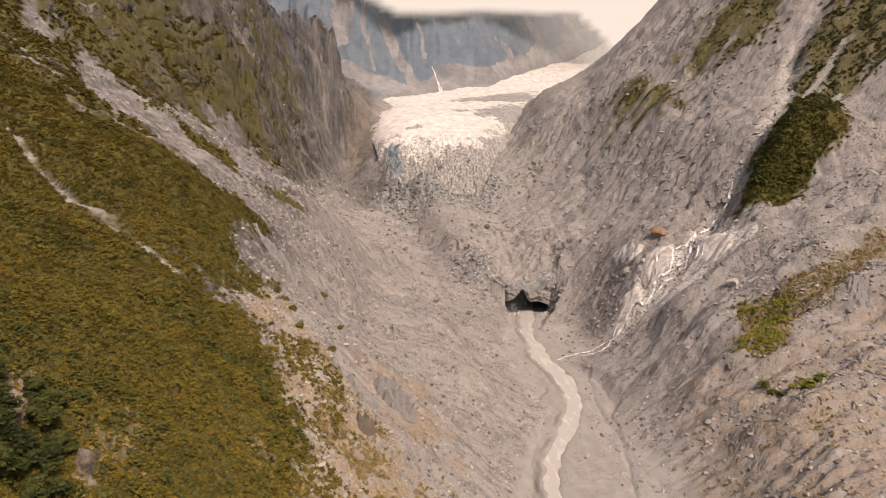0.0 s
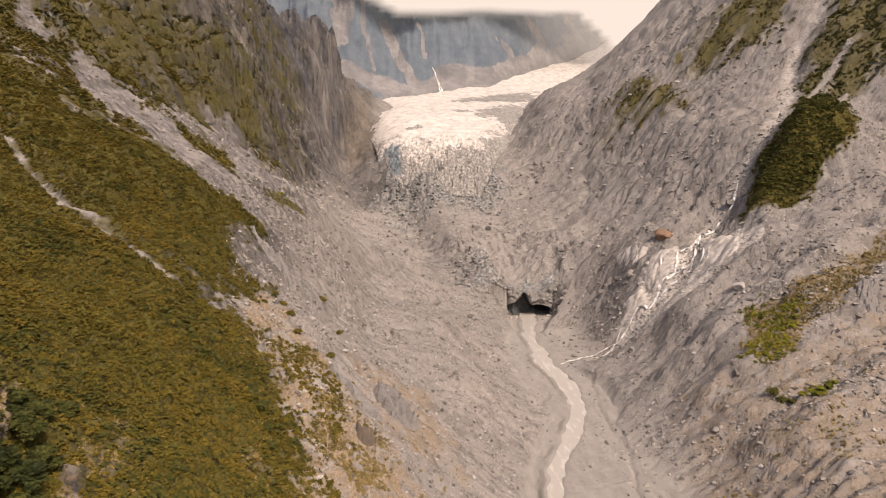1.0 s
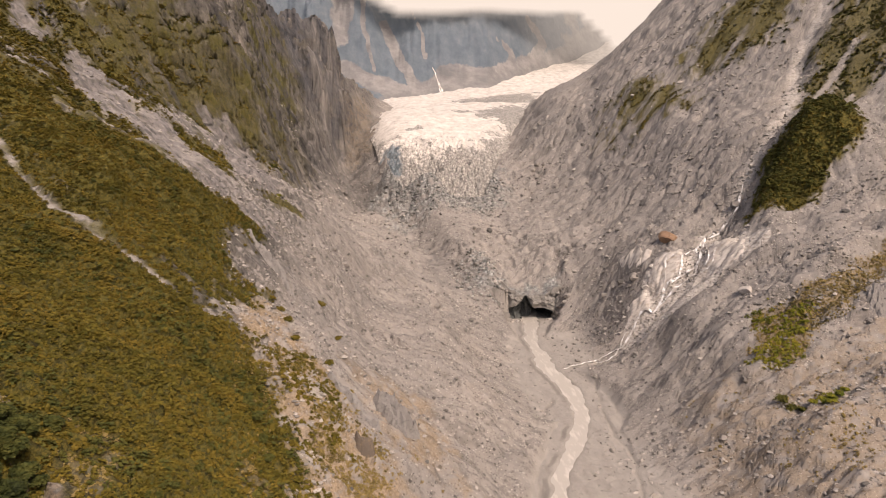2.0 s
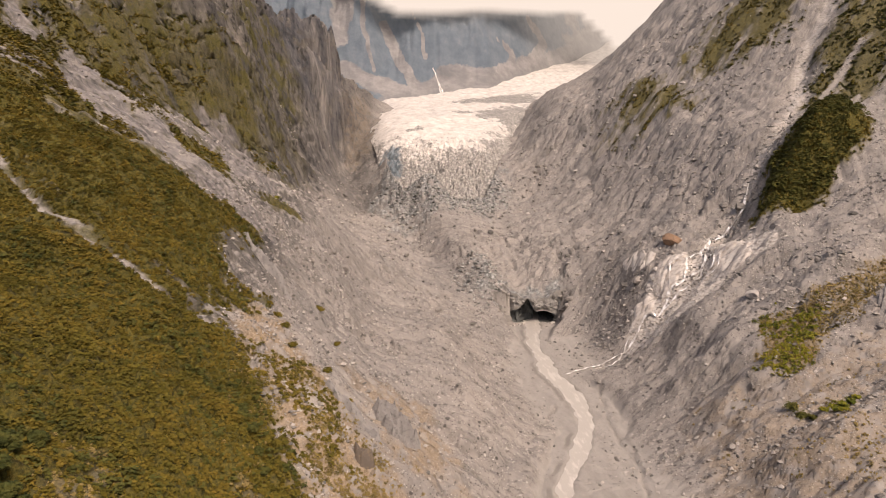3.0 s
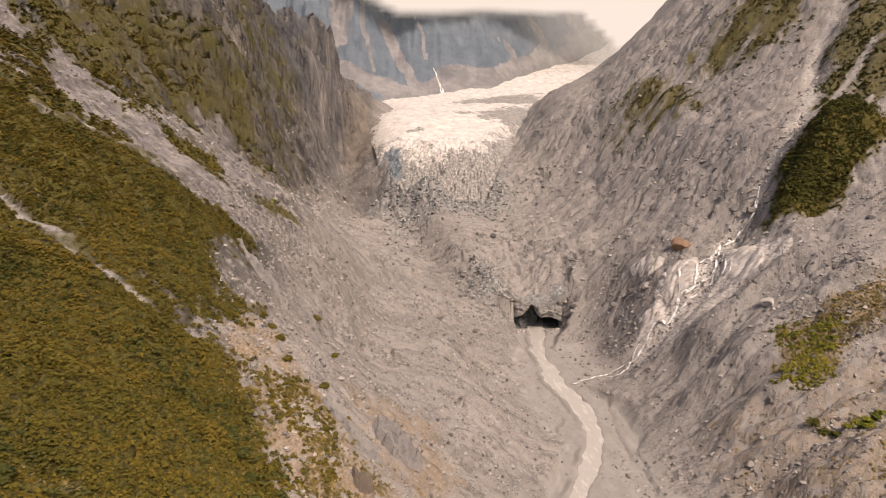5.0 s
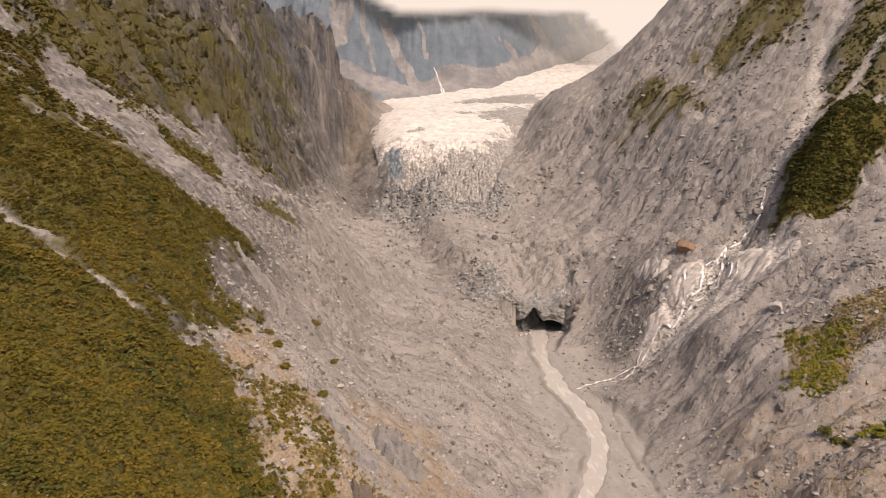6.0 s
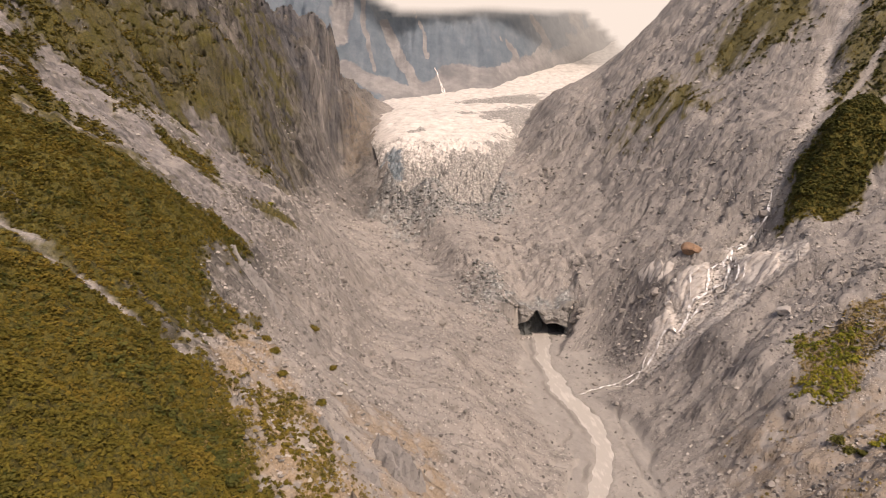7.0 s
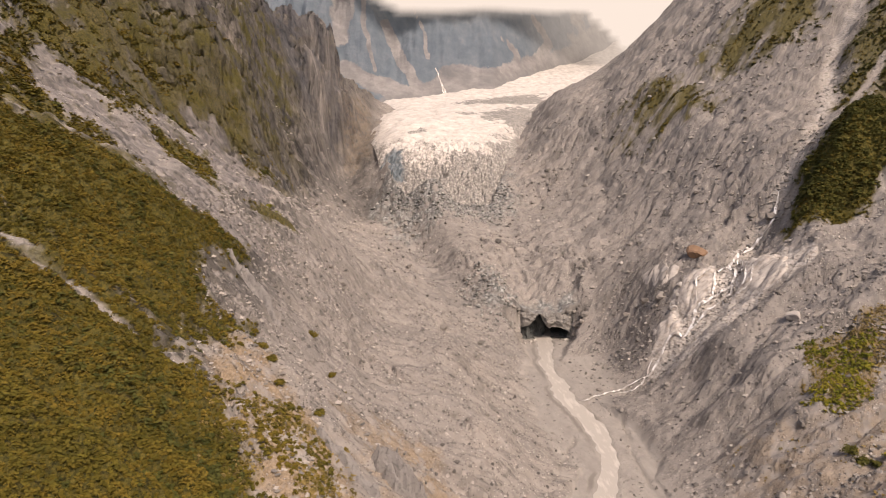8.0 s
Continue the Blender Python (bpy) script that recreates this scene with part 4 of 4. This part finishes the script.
def bare(x, y):
    green = green_left(x, y) + green_upper(x, y) + dark_scrub(x, y) + olive_right(x, y)
    on_ice = (np.abs(x - ice_axis(y)) < 0.95 * ice_half(y)) & (y > 472)
    in_water = (np.abs(x - river_middle(y)) < 1.4 * river_half(y)) & (y < 390)
    return np.clip(1 - green, 0, 1) * (~on_ice) * (~in_water)


def stony(x, y):
    clusters = step(-0.05, 0.5, fbm(0.35 * x, y, 24, 5, 6, gain=0.7)) + 0.8 * step(9, 3, to_line(x, y, *STREAM)[0])
    plain_floor = 1 - 0.85 * step(22, 12, np.abs(x - river_middle(y) - 6)) * (y < 345)
    return bare(x, y) * (0.12 + 0.88 * clusters) * plain_floor * (1 - 0.93 * bare_slab(x, y))


for low, high, count, small, large, label in [
        ((-60, 95), (70, 350), 60000, 0.15, 0.9, "loose grey stones strewn over the scree"),
        ((70, 95), (240, 350), 95000, 0.16, 1.0, "loose grey and brown stones strewn over the far bank"),
        ((-150, 245), (-30, 380), 12000, 0.25, 1.0, "pale rubble in the bare strips below the rock walls"),
        ((-70, 350), (250, 560), 26000, 0.3, 1.5, "loose stones on the moraine below the ice")]:
    x, y = scatter(count, low, high, stony)
    size = small + (large - small) * RNG.rand(len(x)) ** 5.5
    tagged(part("rubble", stones_mesh("rubble", x, y, size), rubble_mat), label, "rubble", kind="stuff")


def broken_ice(x, y):
    return region(x, y, (62, 349), (70, 352), (66, 368), (52, 382), (38, 376), (38, 356), (46, 342), (54, 336), soft=3, ragged=8)


x, y = scatter(2600, (32, 330), (76, 388), broken_ice)
tagged(part("ice_rubble", stones_mesh("ice_rubble", x, y, 0.25 + 1.1 * RNG.rand(len(x)) ** 4), stone_material("dirty_ice", (0.40, 0.385, 0.36), (0.085, 0.085, 0.08), (0.19, 0.18, 0.165))), "grey and whitish blocks of broken ice beside the cave", "rubble", kind="stuff")
x, y = scatter(5200, (-8, 438), (96, 500), lambda x, y: region(x, y, (0, 470), (10, 450), (60, 442), (84, 470), (86, 492), (0, 492), soft=8, ragged=14))
tagged(part("ice_rubble", stones_mesh("ice_rubble", x, y, 0.3 + 1.3 * RNG.rand(len(x)) ** 4), bpy.data.materials["dirty_ice"]), "dirty blocks fallen from the icefall's foot", "rubble", kind="stuff")


def boulder_mesh(seed, rounds=3):
    bm = bmesh.new()
    bmesh.ops.create_icosphere(bm, subdivisions=rounds, radius=1.0)
    r = random.Random(seed)
    cuts = [(Vector((r.uniform(-1, 1), r.uniform(-1, 1), r.uniform(-0.6, 1))).normalized(), r.uniform(0.55, 0.85)) for _ in range(9)]
    for v in bm.verts:
        for way, reach in cuts:
            over = v.co.dot(way) - reach
            if over > 0:
                v.co -= way * over * 0.9
        v.co += v.co.normalized() * (noise.noise(v.co * 2.1 + Vector((seed, 0, 0))) * 0.13 + noise.noise(v.co * 6 + Vector((0, seed, 0))) * 0.05)
        v.co.z *= 0.72
    mesh = bpy.data.meshes.new("boulder")
    bm.to_mesh(mesh)
    bm.free()
    mesh.materials.append(boulder_mat)
    return mesh


BOULDERS = [boulder_mesh(k) for k in range(6)]


def boulder(x, y, size, label="grey angular boulder lying on the scree", mesh=None, sink=0.25):
    ob = tagged(new("boulder", mesh or RNG.choice(BOULDERS)), label, "boulder", "boulders on the slopes")
    z = float(height(np.array([x]), np.array([y]))[0])
    ob.matrix_world = Matrix.LocRotScale((x, y, z + size * (0.6 - sink) * 0.6), Euler((RNG.uniform(-0.3, 0.3), RNG.uniform(-0.3, 0.3), RNG.uniform(0, 6.28))), Vector((size * RNG.uniform(0.85, 1.25), size * RNG.uniform(0.8, 1.1), size * RNG.uniform(0.75, 1.05))))
    return ob


pale = boulder_mesh(33)
pale.materials.clear()
pale.materials.append(pale_mat)
rusty = boulder_mesh(21)
rusty.materials.clear()
rusty.materials.append(orange_mat)
boulder(135, 319, 4.0, "large rust-orange boulder beside the braided stream", rusty)
boulder(136, 248, 3.2, "pale grey boulder resting on the moraine crest", pale, sink=-0.15)
boulder(118, 300, 2.2, "pale rock knob beside the stream", pale, sink=0.6)
boulder(123, 306, 2.0, "pale rock knob beside the stream", pale, sink=0.6)
boulder(121, 303, 1.5, "pale rock knob beside the stream", pale, sink=0.5)
for x, y, size in [(170, 324, 3.0), (174, 318, 2.4), (153, 356, 1.6), (128, 464, 2.0), (112, 500, 2.2), (110, 482, 1.6), (166, 332, 2.0), (176, 486, 2.0),
                   (122, 550, 2.6), (117, 312, 2.6), (114, 321, 2.0), (108, 326, 1.6), (131, 309, 1.8), (64, 414, 2.4), (124, 358, 1.6), (160, 322, 1.8)]:
    boulder(x, y, size)
for x, y, size in [(-17, 305, 2.0), (25, 322, 2.0), (16, 342, 1.5), (6, 330, 1.6), (-13, 462, 1.8), (-27, 272, 1.3), (-33, 270, 1.2), (47, 303, 1.4), (41, 318, 1.6), (17, 246, 1.1), (1, 190, 1.2)]:
    boulder(x, y, size, "grey boulder half sunk in the scree slope")
for x, y, size in [(189, 272, 1.8), (157, 210, 1.6), (100, 190, 1.3), (114, 184, 1.1), (163, 240, 1.5), (84, 287, 1.4), (102, 305, 1.5), (101, 355, 1.5)]:
    boulder(x, y, size, "weathered boulder on the stony bank")
for x, y, size in [(64.5, 346.5, 1.5), (67, 347.5, 1.2), (66, 345, 0.9), (69, 346.5, 1.0), (62, 348, 1.3), (68.5, 344.5, 0.7), (71, 347.5, 0.9), (60, 346, 0.9), (64, 343.5, 0.7)]:
    boulder(x, y, size, "pale grey ice block fallen beside the cave mouth", pale)
for k in range(46):
    side = -1 if k % 2 else 1
    px = CAVE_X + side * RNG.uniform(9, 19) - 2
    boulder(px, CAVE_Y - 3.5 + 0.03 * max(abs(px - CAVE_X) - 6, 0) ** 2 + RNG.uniform(-2.0, 1.5), RNG.uniform(0.4, 1.5), "dirty ice-cored rubble heaped at the cave's jamb", pale if RNG.rand() < 0.4 else None, sink=0.4)
for px, py, size in [(59.5, 346, 2.6), (62, 346.6, 3.4), (63.5, 344.8, 2.0), (60.5, 343.5, 1.8), (57.5, 344, 2.4), (65, 346.8, 1.8), (92, 346.8, 3.0), (94.5, 345.8, 2.6), (90.5, 345.4, 1.6), (93, 343.6, 1.7)]:
    boulder(px, py, size, "grey ice-cored block slumped before the cave's jamb", sink=0.1)
slate_mat = stone_material("slate_stone", (0.24, 0.222, 0.21), (0.24, 0.222, 0.21), (0.095, 0.09, 0.088), single=True)
umber_mat = stone_material("umber_stone", (0.13, 0.105, 0.085), (0.13, 0.105, 0.085), (0.21, 0.155, 0.10), single=True)


def outcrop(x, y, reach, turn, mat, label):
    """Bedrock that breaks through the slope: a jagged back of leaning beds, sunk at its rim."""
    U, V = np.meshgrid(np.linspace(-1.3, 1.3, 34), np.linspace(-1.3, 1.3, 30))
    X, Y = x + math.cos(turn) * U * reach[0] - math.sin(turn) * V * reach[1], y + math.sin(turn) * U * reach[0] + math.cos(turn) * V * reach[1]
    inside = step(0.25, -0.2, np.hypot(U, V) - 0.85 + 0.6 * fbm(X, Y, 4, 3, 2))
    beds = V * reach[1] / 1.5 + 0.6 * fbm(X, Y, 5, 3, 5)
    Z = height(X, Y) - 0.6 + inside * (0.5 + reach[2] * (0.35 + (beds - np.floor(beds)) * 0.9 + fbm(X, Y, 3, 3, 7, ridged=True) * 0.9))
    mesh = grid_mesh("rock_outcrop", X, Y, Z, smooth=False)
    mesh.materials.append(mat)
    return tagged(new("rock_outcrop", mesh), label, "rock outcrop", "rock outcrops on the slope")


outcrop(2, 179, (6.5, 4.0, 2.6), -0.4, slate_mat, "dark slate outcrop breaking through the scree")
outcrop(-9, 171, (8.0, 1.8, 1.6), -0.5, slate_mat, "thin dark slate rib beside dry grass")
outcrop(-5, 157, (2.2, 1.7, 1.8), 0.2, umber_mat, "brown lichen-covered rock among dry tufts")
outcrop(-36, 226, (8.0, 2.4, 1.8), -0.6, slate_mat, "grey slate rib below the edge of the scrub")
outcrop(163, 214, (5.0, 3.5, 1.5), 0.5, slate_mat, "dark rock outcrop above the stony bank")
x, y = scatter(900, (-50, 120), (210, 540), stony)
for px, py in zip(x[:240], y[:240]):
    boulder(px, py, 0.6 + 1.1 * RNG.rand() ** 4 + max(py - 330, 0) / 400, "grey angular boulder lying on the scree")


# ---- plants ----
def sprays(x, y, z, wide, tall, per, leaf):
    """Leafy sprays for many shrubs at once: bent quads over a dome, as arrays."""
    n = len(x)
    a, u = RNG.uniform(0, 2 * np.pi, (n, per)), RNG.rand(n, per)
    r = np.sqrt(RNG.rand(n, per)) * (0.35 + 0.65 * np.sqrt(1 - 0.75 * u))
    cx, cy = r * np.cos(a) * wide[:, None], r * np.sin(a) * wide[:, None]
    cz = u * tall[:, None]
    centre = np.stack([cx + x[:, None], cy + y[:, None], cz + z[:, None]], -1)
    out = np.stack([0.6 * np.cos(a), 0.6 * np.sin(a), 1.1 + 0.7 * u], -1) + RNG.normal(0, 0.28, (n, per, 3))
    out /= np.linalg.norm(out, axis=-1, keepdims=True)
    side = np.cross(out, RNG.normal(0, 1, (n, per, 3)))
    side /= np.linalg.norm(side, axis=-1, keepdims=True) + 1e-9
    up = np.cross(out, side)
    size = leaf[:, None, None] * RNG.uniform(0.6, 1.4, (n, per, 1))
    a0, a1 = centre - side * size * 0.65 - up * size * 0.5, centre + side * size * 0.65 - up * size * 0.35
    b0 = centre + side * size * RNG.uniform(-0.4, 0.4, (n, per, 1)) + up * size * 0.85 + out * size * 0.2
    verts = np.stack([a0, a1, b0], 2).reshape(-1, 3)
    faces = np.arange(len(verts)).reshape(-1, 3)
    return verts, faces


def cover_mesh(name, x, y, wide, tall, per, leaf):
    v, f = sprays(x, y, height(x, y) - 0.15, wide, tall, per, leaf)
    return raw_mesh(name, v, f)


def shrub_cover(low, high, count, chance, sizes, per, mat, label, leaf=0.55):
    x, y = scatter(count, low, high, chance)
    size = RNG.uniform(*sizes, len(x)) * (0.75 + 0.6 * step(-0.2, 0.4, fbm(x, y, 9, 3, 2)))
    tagged(part("shrub_cover", cover_mesh("shrub_cover", x, y, size * 0.75, size, per, leaf * (0.7 + 0.3 * size)), mat), label, "shrubs", kind="stuff")
    return len(x)


def bands(x, y, size, k):
    """Noise drawn out down the shrubby slope."""
    return fbm(0.14 * (0.9 * x - 0.43 * y), 0.43 * x + 0.9 * y, size, 4, k, gain=0.6)


def main_green(x, y):
    d = to_line(x, y, *TRACK)[0]
    return green_left(x, y) * step(0.8, 1.6, d + 0.3 * fbm(x, y, 5, 2, 3)) * (1 - 0.6 * dead_patches(x, y)) * (1 - 0.9 * bare_earth(x, y))


def near_dark(x, y):
    return main_green(x, y) * step(0.12, 0.3, bands(x, y, 13, 11) + 0.5 * step(150, 110, y - 0.4 * (x + 50)) + 0.5 * step(9, 3, to_line(x, y, (-92, 236), (-69, 230), (-52, 236), (-43, 246))[0]))


shrub_cover((-150, 80), (-8, 262), 44000, main_green, (0.4, 1.0), 28, shrub_mat, "olive-green and yellowing subalpine shrubs covering the slope", 0.37)
shrub_cover((-150, 80), (-8, 262), 18000, lambda x, y: main_green(x, y) * step(0.05, -0.2, bands(x, y, 13, 11)) * step(-0.2, 0.1, bands(x, y, 6, 2)), (0.35, 0.8), 26, tussock_mat, "yellow-green tussock on the crests of the slope", 0.34)
shrub_cover((-150, 80), (-8, 262), 11000, near_dark, (0.6, 1.4), 26, deep_leaf_mat, "taller dark green shrubs in hollows of the slope", 0.42)
shrub_cover((-190, 250), (-50, 460), 26000, green_upper, (0.5, 1.3), 15, shrub_mat, "olive scrub clinging below the rock walls", 0.55)
shrub_cover((-190, 250), (-50, 460), 2200, lambda x, y: green_upper(x, y) * step(0.0, 0.3, fbm(x, y, 30, 3, 10)), (0.9, 1.9), 24, deep_leaf_mat, "dark bushes below the rock walls", 0.55)
shrub_cover((155, 275), (260, 365), 8000, lambda x, y: dark_scrub(x, y) * step(4, 8, to_line(x, y, (158, 304), (175, 284), (187, 284))[0]) * step(0.3, -0.25, fbm(x, y, 22, 3, 2) + 0.02 * (x - 205) - 0.02 * (y - 305)), (0.8, 1.8), 24, deep_leaf_mat, "dense dark green scrub on a spur beside the gully", 0.55)
shrub_cover((155, 275), (260, 365), 4000, dark_scrub, (0.5, 1.1), 18, shrub_mat, "ochre scrub at the edge of the dark thicket", 0.5)
shrub_cover((145, 340), (335, 530), 12000, lambda x, y: olive_right(x, y) * step(-0.3, 0.2, fbm(x, y, 14, 3, 4)), (0.5, 1.2), 14, shrub_mat, "thin olive scrub high on the valley side", 0.6)
shrub_cover((215, 335), (335, 445), 9000, lambda x, y: olive_right(x, y) * step(-0.3, 0.1, fbm(x, y, 10, 3, 2)), (0.5, 1.2), 16, deep_leaf_mat, "olive and dark green scrub above the dark thicket", 0.55)
shrub_cover((115, 198), (210, 258), 12000, lambda x, y: grass_core(x, y) * step(-0.6, -0.1, fbm(x, y, 9, 3, 8)), (0.5, 1.1), 18, bright_leaf_mat, "bright green low shrubs on a dry patch", 0.45)
shrub_cover((115, 198), (210, 258), 22000, grass_right, (0.25, 0.55), 12, dry_leaf_mat, "dry ochre grass among the stones", 0.4)
shrub_cover((-34, 100), (20, 182), 18000, lambda x, y: dry_left(x, y) * step(-0.2, 0.25, fbm(x, y, 8, 3, 3)), (0.25, 0.7), 18, dry_leaf_mat, "dry yellow grass tufts at the edge of the scree", 0.3)
shrub_cover((-34, 100), (20, 182), 4500, lambda x, y: dry_left(x, y) * step(-0.2, 0.2, fbm(x, y, 10, 3, 9) + 0.03 * (-14 - x)), (0.4, 1.0), 18, shrub_mat, "small olive shrubs at the edge of the scree", 0.45)
shrub_cover((-64, 96), (-10, 140), 5000, lambda x, y: np.maximum(dead_patches(x, y), 0.7 * region(x, y, (-63, 115), (-61, 119), (-58, 113), (-45, 97), (-59, 103), soft=1, ragged=2)), (0.25, 0.6), 14, dry_leaf_mat, "straw-coloured dead grass in gaps between the shrubs", 0.35)
shrub_cover((84, 100), (200, 216), 7000, lambda x, y: np.maximum(dry_right(x, y) * step(0.08, 0.45, fbm(x, y, 11, 3, 1)), region(x, y, (111, 160), (120, 171), (128, 173), (127, 166), (115, 153), soft=2, ragged=5)), (0.25, 0.7), 12, dry_leaf_mat, "rusty dry tufts among the stones of the bank", 0.4)


def bush(x, y, wide, tall, mat, label):
    """A single bush: stems and a crown of leafy sprays."""
    z = float(height(np.array([x]), np.array([y]))[0])
    ob = tagged(new("bush"), label, "bush", "single bushes on the scree")
    ob.location = (x, y, z)
    v, f = sprays(RNG.normal(0, wide * 0.35, 12), RNG.normal(0, wide * 0.35, 12), RNG.uniform(-0.1, tall * 0.25, 12), np.full(12, wide * 0.55), np.full(12, tall * 0.75), 30, np.full(12, 0.42))
    part("leaves", raw_mesh("leaves", v, f), mat, ob)
    for _ in range(3):
        stem(ob, (RNG.normal(0, 0.15), RNG.normal(0, 0.15), -0.3), (RNG.normal(0, wide * 0.3), RNG.normal(0, wide * 0.3), tall * 0.6), 0.07)
    return ob


def stem(parent, a, b, radius, name="stem"):
    """A tapered, slightly crooked limb from a to b."""
    a, b = np.array(a, float), np.array(b, float)
    steps, sides = 6, 7
    t = np.linspace(0, 1, steps)[:, None]
    line = a + (b - a) * t + RNG.normal(0, 0.04, (steps, 3)) * np.linalg.norm(b - a) * np.sin(t * np.pi)
    ang = np.linspace(0, 2 * np.pi, sides, endpoint=False)
    way = (b - a) / np.linalg.norm(b - a)
    side = np.cross(way, (0.3, 0.9, 0.2))
    side /= np.linalg.norm(side)
    other = np.cross(way, side)
    ring = np.cos(ang)[None, :, None] * side + np.sin(ang)[None, :, None] * other
    verts = line[:, None] + ring * (radius * (1 - 0.75 * t))[:, :, None]
    k = np.arange(steps * sides).reshape(steps, sides)
    faces = np.stack([k[:-1], np.roll(k[:-1], -1, 1), np.roll(k[1:], -1, 1), k[1:]], -1).reshape(-1, 4)
    return part(name, raw_mesh(name, verts.reshape(-1, 3), faces, True), bark_mat, parent)


def tree(x, y, tall, wide, mat, label):
    z = float(height(np.array([x]), np.array([y]))[0])
    ob = tagged(new("tree"), label, "tree", "trees on the near slope")
    ob.location = (x, y, z)
    stem(ob, (0, 0, -0.5), (RNG.normal(0, 0.3), RNG.normal(0, 0.3), tall * 0.85), 0.22, "trunk")
    ends = []
    for k in range(12):
        a, h = k * 2.4 + RNG.uniform(-0.4, 0.4), RNG.uniform(0.25, 0.95)
        reach = wide * (1.05 - 0.7 * h) * RNG.uniform(0.6, 1.1)
        end = (math.cos(a) * reach, math.sin(a) * reach, tall * h + 0.3)
        stem(ob, (0, 0, tall * h * 0.75), end, 0.08, "limb")
        ends.append(end)
    e = np.array(ends + [(0, 0, tall * 0.95), (0.3, 0.2, tall * 0.8)])
    e = np.concatenate([e, e * (0.6, 0.6, 1)])
    v, f = sprays(e[:, 0], e[:, 1], e[:, 2] - 0.6, np.full(len(e), wide * 0.42), np.full(len(e), tall * 0.22), 130, np.full(len(e), 0.36))
    part("crown", raw_mesh("crown", v, f), mat, ob)
    return ob


for x, y, tall, wide in [(-58, 101, 6.0, 2.8), (-54, 105, 5.0, 2.6), (-51, 103, 4.4, 2.4), (-56, 97, 6.0, 3.0), (-53, 97, 5.5, 2.8), (-50, 98, 4.5, 2.4), (-54, 92, 6.0, 3.0), (-50, 93, 5.0, 2.6), (-57, 110, 3.6, 2.2), (-54, 110, 3.4, 2.0), (-48, 95, 3.6, 2.0), (-62, 107, 4.5, 2.4), (-53, 116, 2.8, 1.8)]:
    tree(x, y, tall, wide, dark_leaf_mat, "dark green small tree among the shrubs of the slope")
for x, y, wide, tall in [(-29, 147, 1.6, 1.6), (-27, 145, 1.5, 1.5), (-25.5, 142.5, 1.4, 1.4), (-30, 150, 1.3, 1.2), (-24, 140, 1.2, 1.2)]:
    bush(x, y, wide, tall, deep_leaf_mat, "dark green bush at the lower edge of the scrub")
for x, y, wide, tall in [(117, 190, 2.0, 2.0), (118.5, 187, 1.8, 1.7), (120.5, 184.5, 1.6, 1.3)]:
    bush(x, y, wide, tall, deep_leaf_mat, "dark green rounded bush on the stony bank")
for x, y, wide, tall in [(123, 184, 1.3, 0.9), (126, 184, 2.0, 1.5), (128.5, 184.5, 1.8, 1.6), (131, 185, 1.6, 1.3), (134, 186.5, 1.3, 0.9), (127, 181.5, 1.4, 0.9)]:
    bush(x, y, wide, tall, bright_leaf_mat, "bright green bush on the stony bank")
for x, y, wide, tall in [(-21, 231, 2.2, 1.4), (-15, 220, 1.2, 0.8), (-12, 214, 1.2, 0.8), (-30, 200, 1.8, 1.6), (-27, 197, 1.5, 1.2), (-19, 176, 1.2, 0.9), (-15, 184, 1.3, 0.9), (-24, 188, 1.4, 1.0)]:
    bush(x, y, wide, tall, shrub_mat, "small olive bush alone on the scree")
for x, y, wide, tall in [(-44, 318, 2.6, 1.6), (-47, 322, 2.2, 1.3)]:
    bush(x, y, wide, tall, bright_leaf_mat, "yellow-green bush on a scree ledge")


# ---- low cloud that closes the valley behind the ice, with a glowing haze veil ----
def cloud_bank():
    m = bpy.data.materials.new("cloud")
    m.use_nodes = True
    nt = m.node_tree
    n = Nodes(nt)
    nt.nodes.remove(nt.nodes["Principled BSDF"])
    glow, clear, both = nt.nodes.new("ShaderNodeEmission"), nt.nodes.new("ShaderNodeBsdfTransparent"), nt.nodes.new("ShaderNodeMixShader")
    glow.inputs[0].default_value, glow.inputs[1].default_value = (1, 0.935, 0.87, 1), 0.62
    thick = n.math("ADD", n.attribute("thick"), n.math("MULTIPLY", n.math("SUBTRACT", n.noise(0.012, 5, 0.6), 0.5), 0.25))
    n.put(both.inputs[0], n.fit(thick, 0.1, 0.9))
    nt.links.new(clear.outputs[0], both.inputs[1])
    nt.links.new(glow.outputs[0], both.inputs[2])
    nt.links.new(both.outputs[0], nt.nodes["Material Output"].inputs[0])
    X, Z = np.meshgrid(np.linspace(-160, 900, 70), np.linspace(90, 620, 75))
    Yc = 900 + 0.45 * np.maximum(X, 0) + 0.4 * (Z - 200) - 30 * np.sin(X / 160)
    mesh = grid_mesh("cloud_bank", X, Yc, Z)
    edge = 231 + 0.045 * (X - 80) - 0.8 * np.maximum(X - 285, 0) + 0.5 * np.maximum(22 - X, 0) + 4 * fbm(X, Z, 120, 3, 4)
    # Below the cloud's edge a faint glowing veil is added as haze.
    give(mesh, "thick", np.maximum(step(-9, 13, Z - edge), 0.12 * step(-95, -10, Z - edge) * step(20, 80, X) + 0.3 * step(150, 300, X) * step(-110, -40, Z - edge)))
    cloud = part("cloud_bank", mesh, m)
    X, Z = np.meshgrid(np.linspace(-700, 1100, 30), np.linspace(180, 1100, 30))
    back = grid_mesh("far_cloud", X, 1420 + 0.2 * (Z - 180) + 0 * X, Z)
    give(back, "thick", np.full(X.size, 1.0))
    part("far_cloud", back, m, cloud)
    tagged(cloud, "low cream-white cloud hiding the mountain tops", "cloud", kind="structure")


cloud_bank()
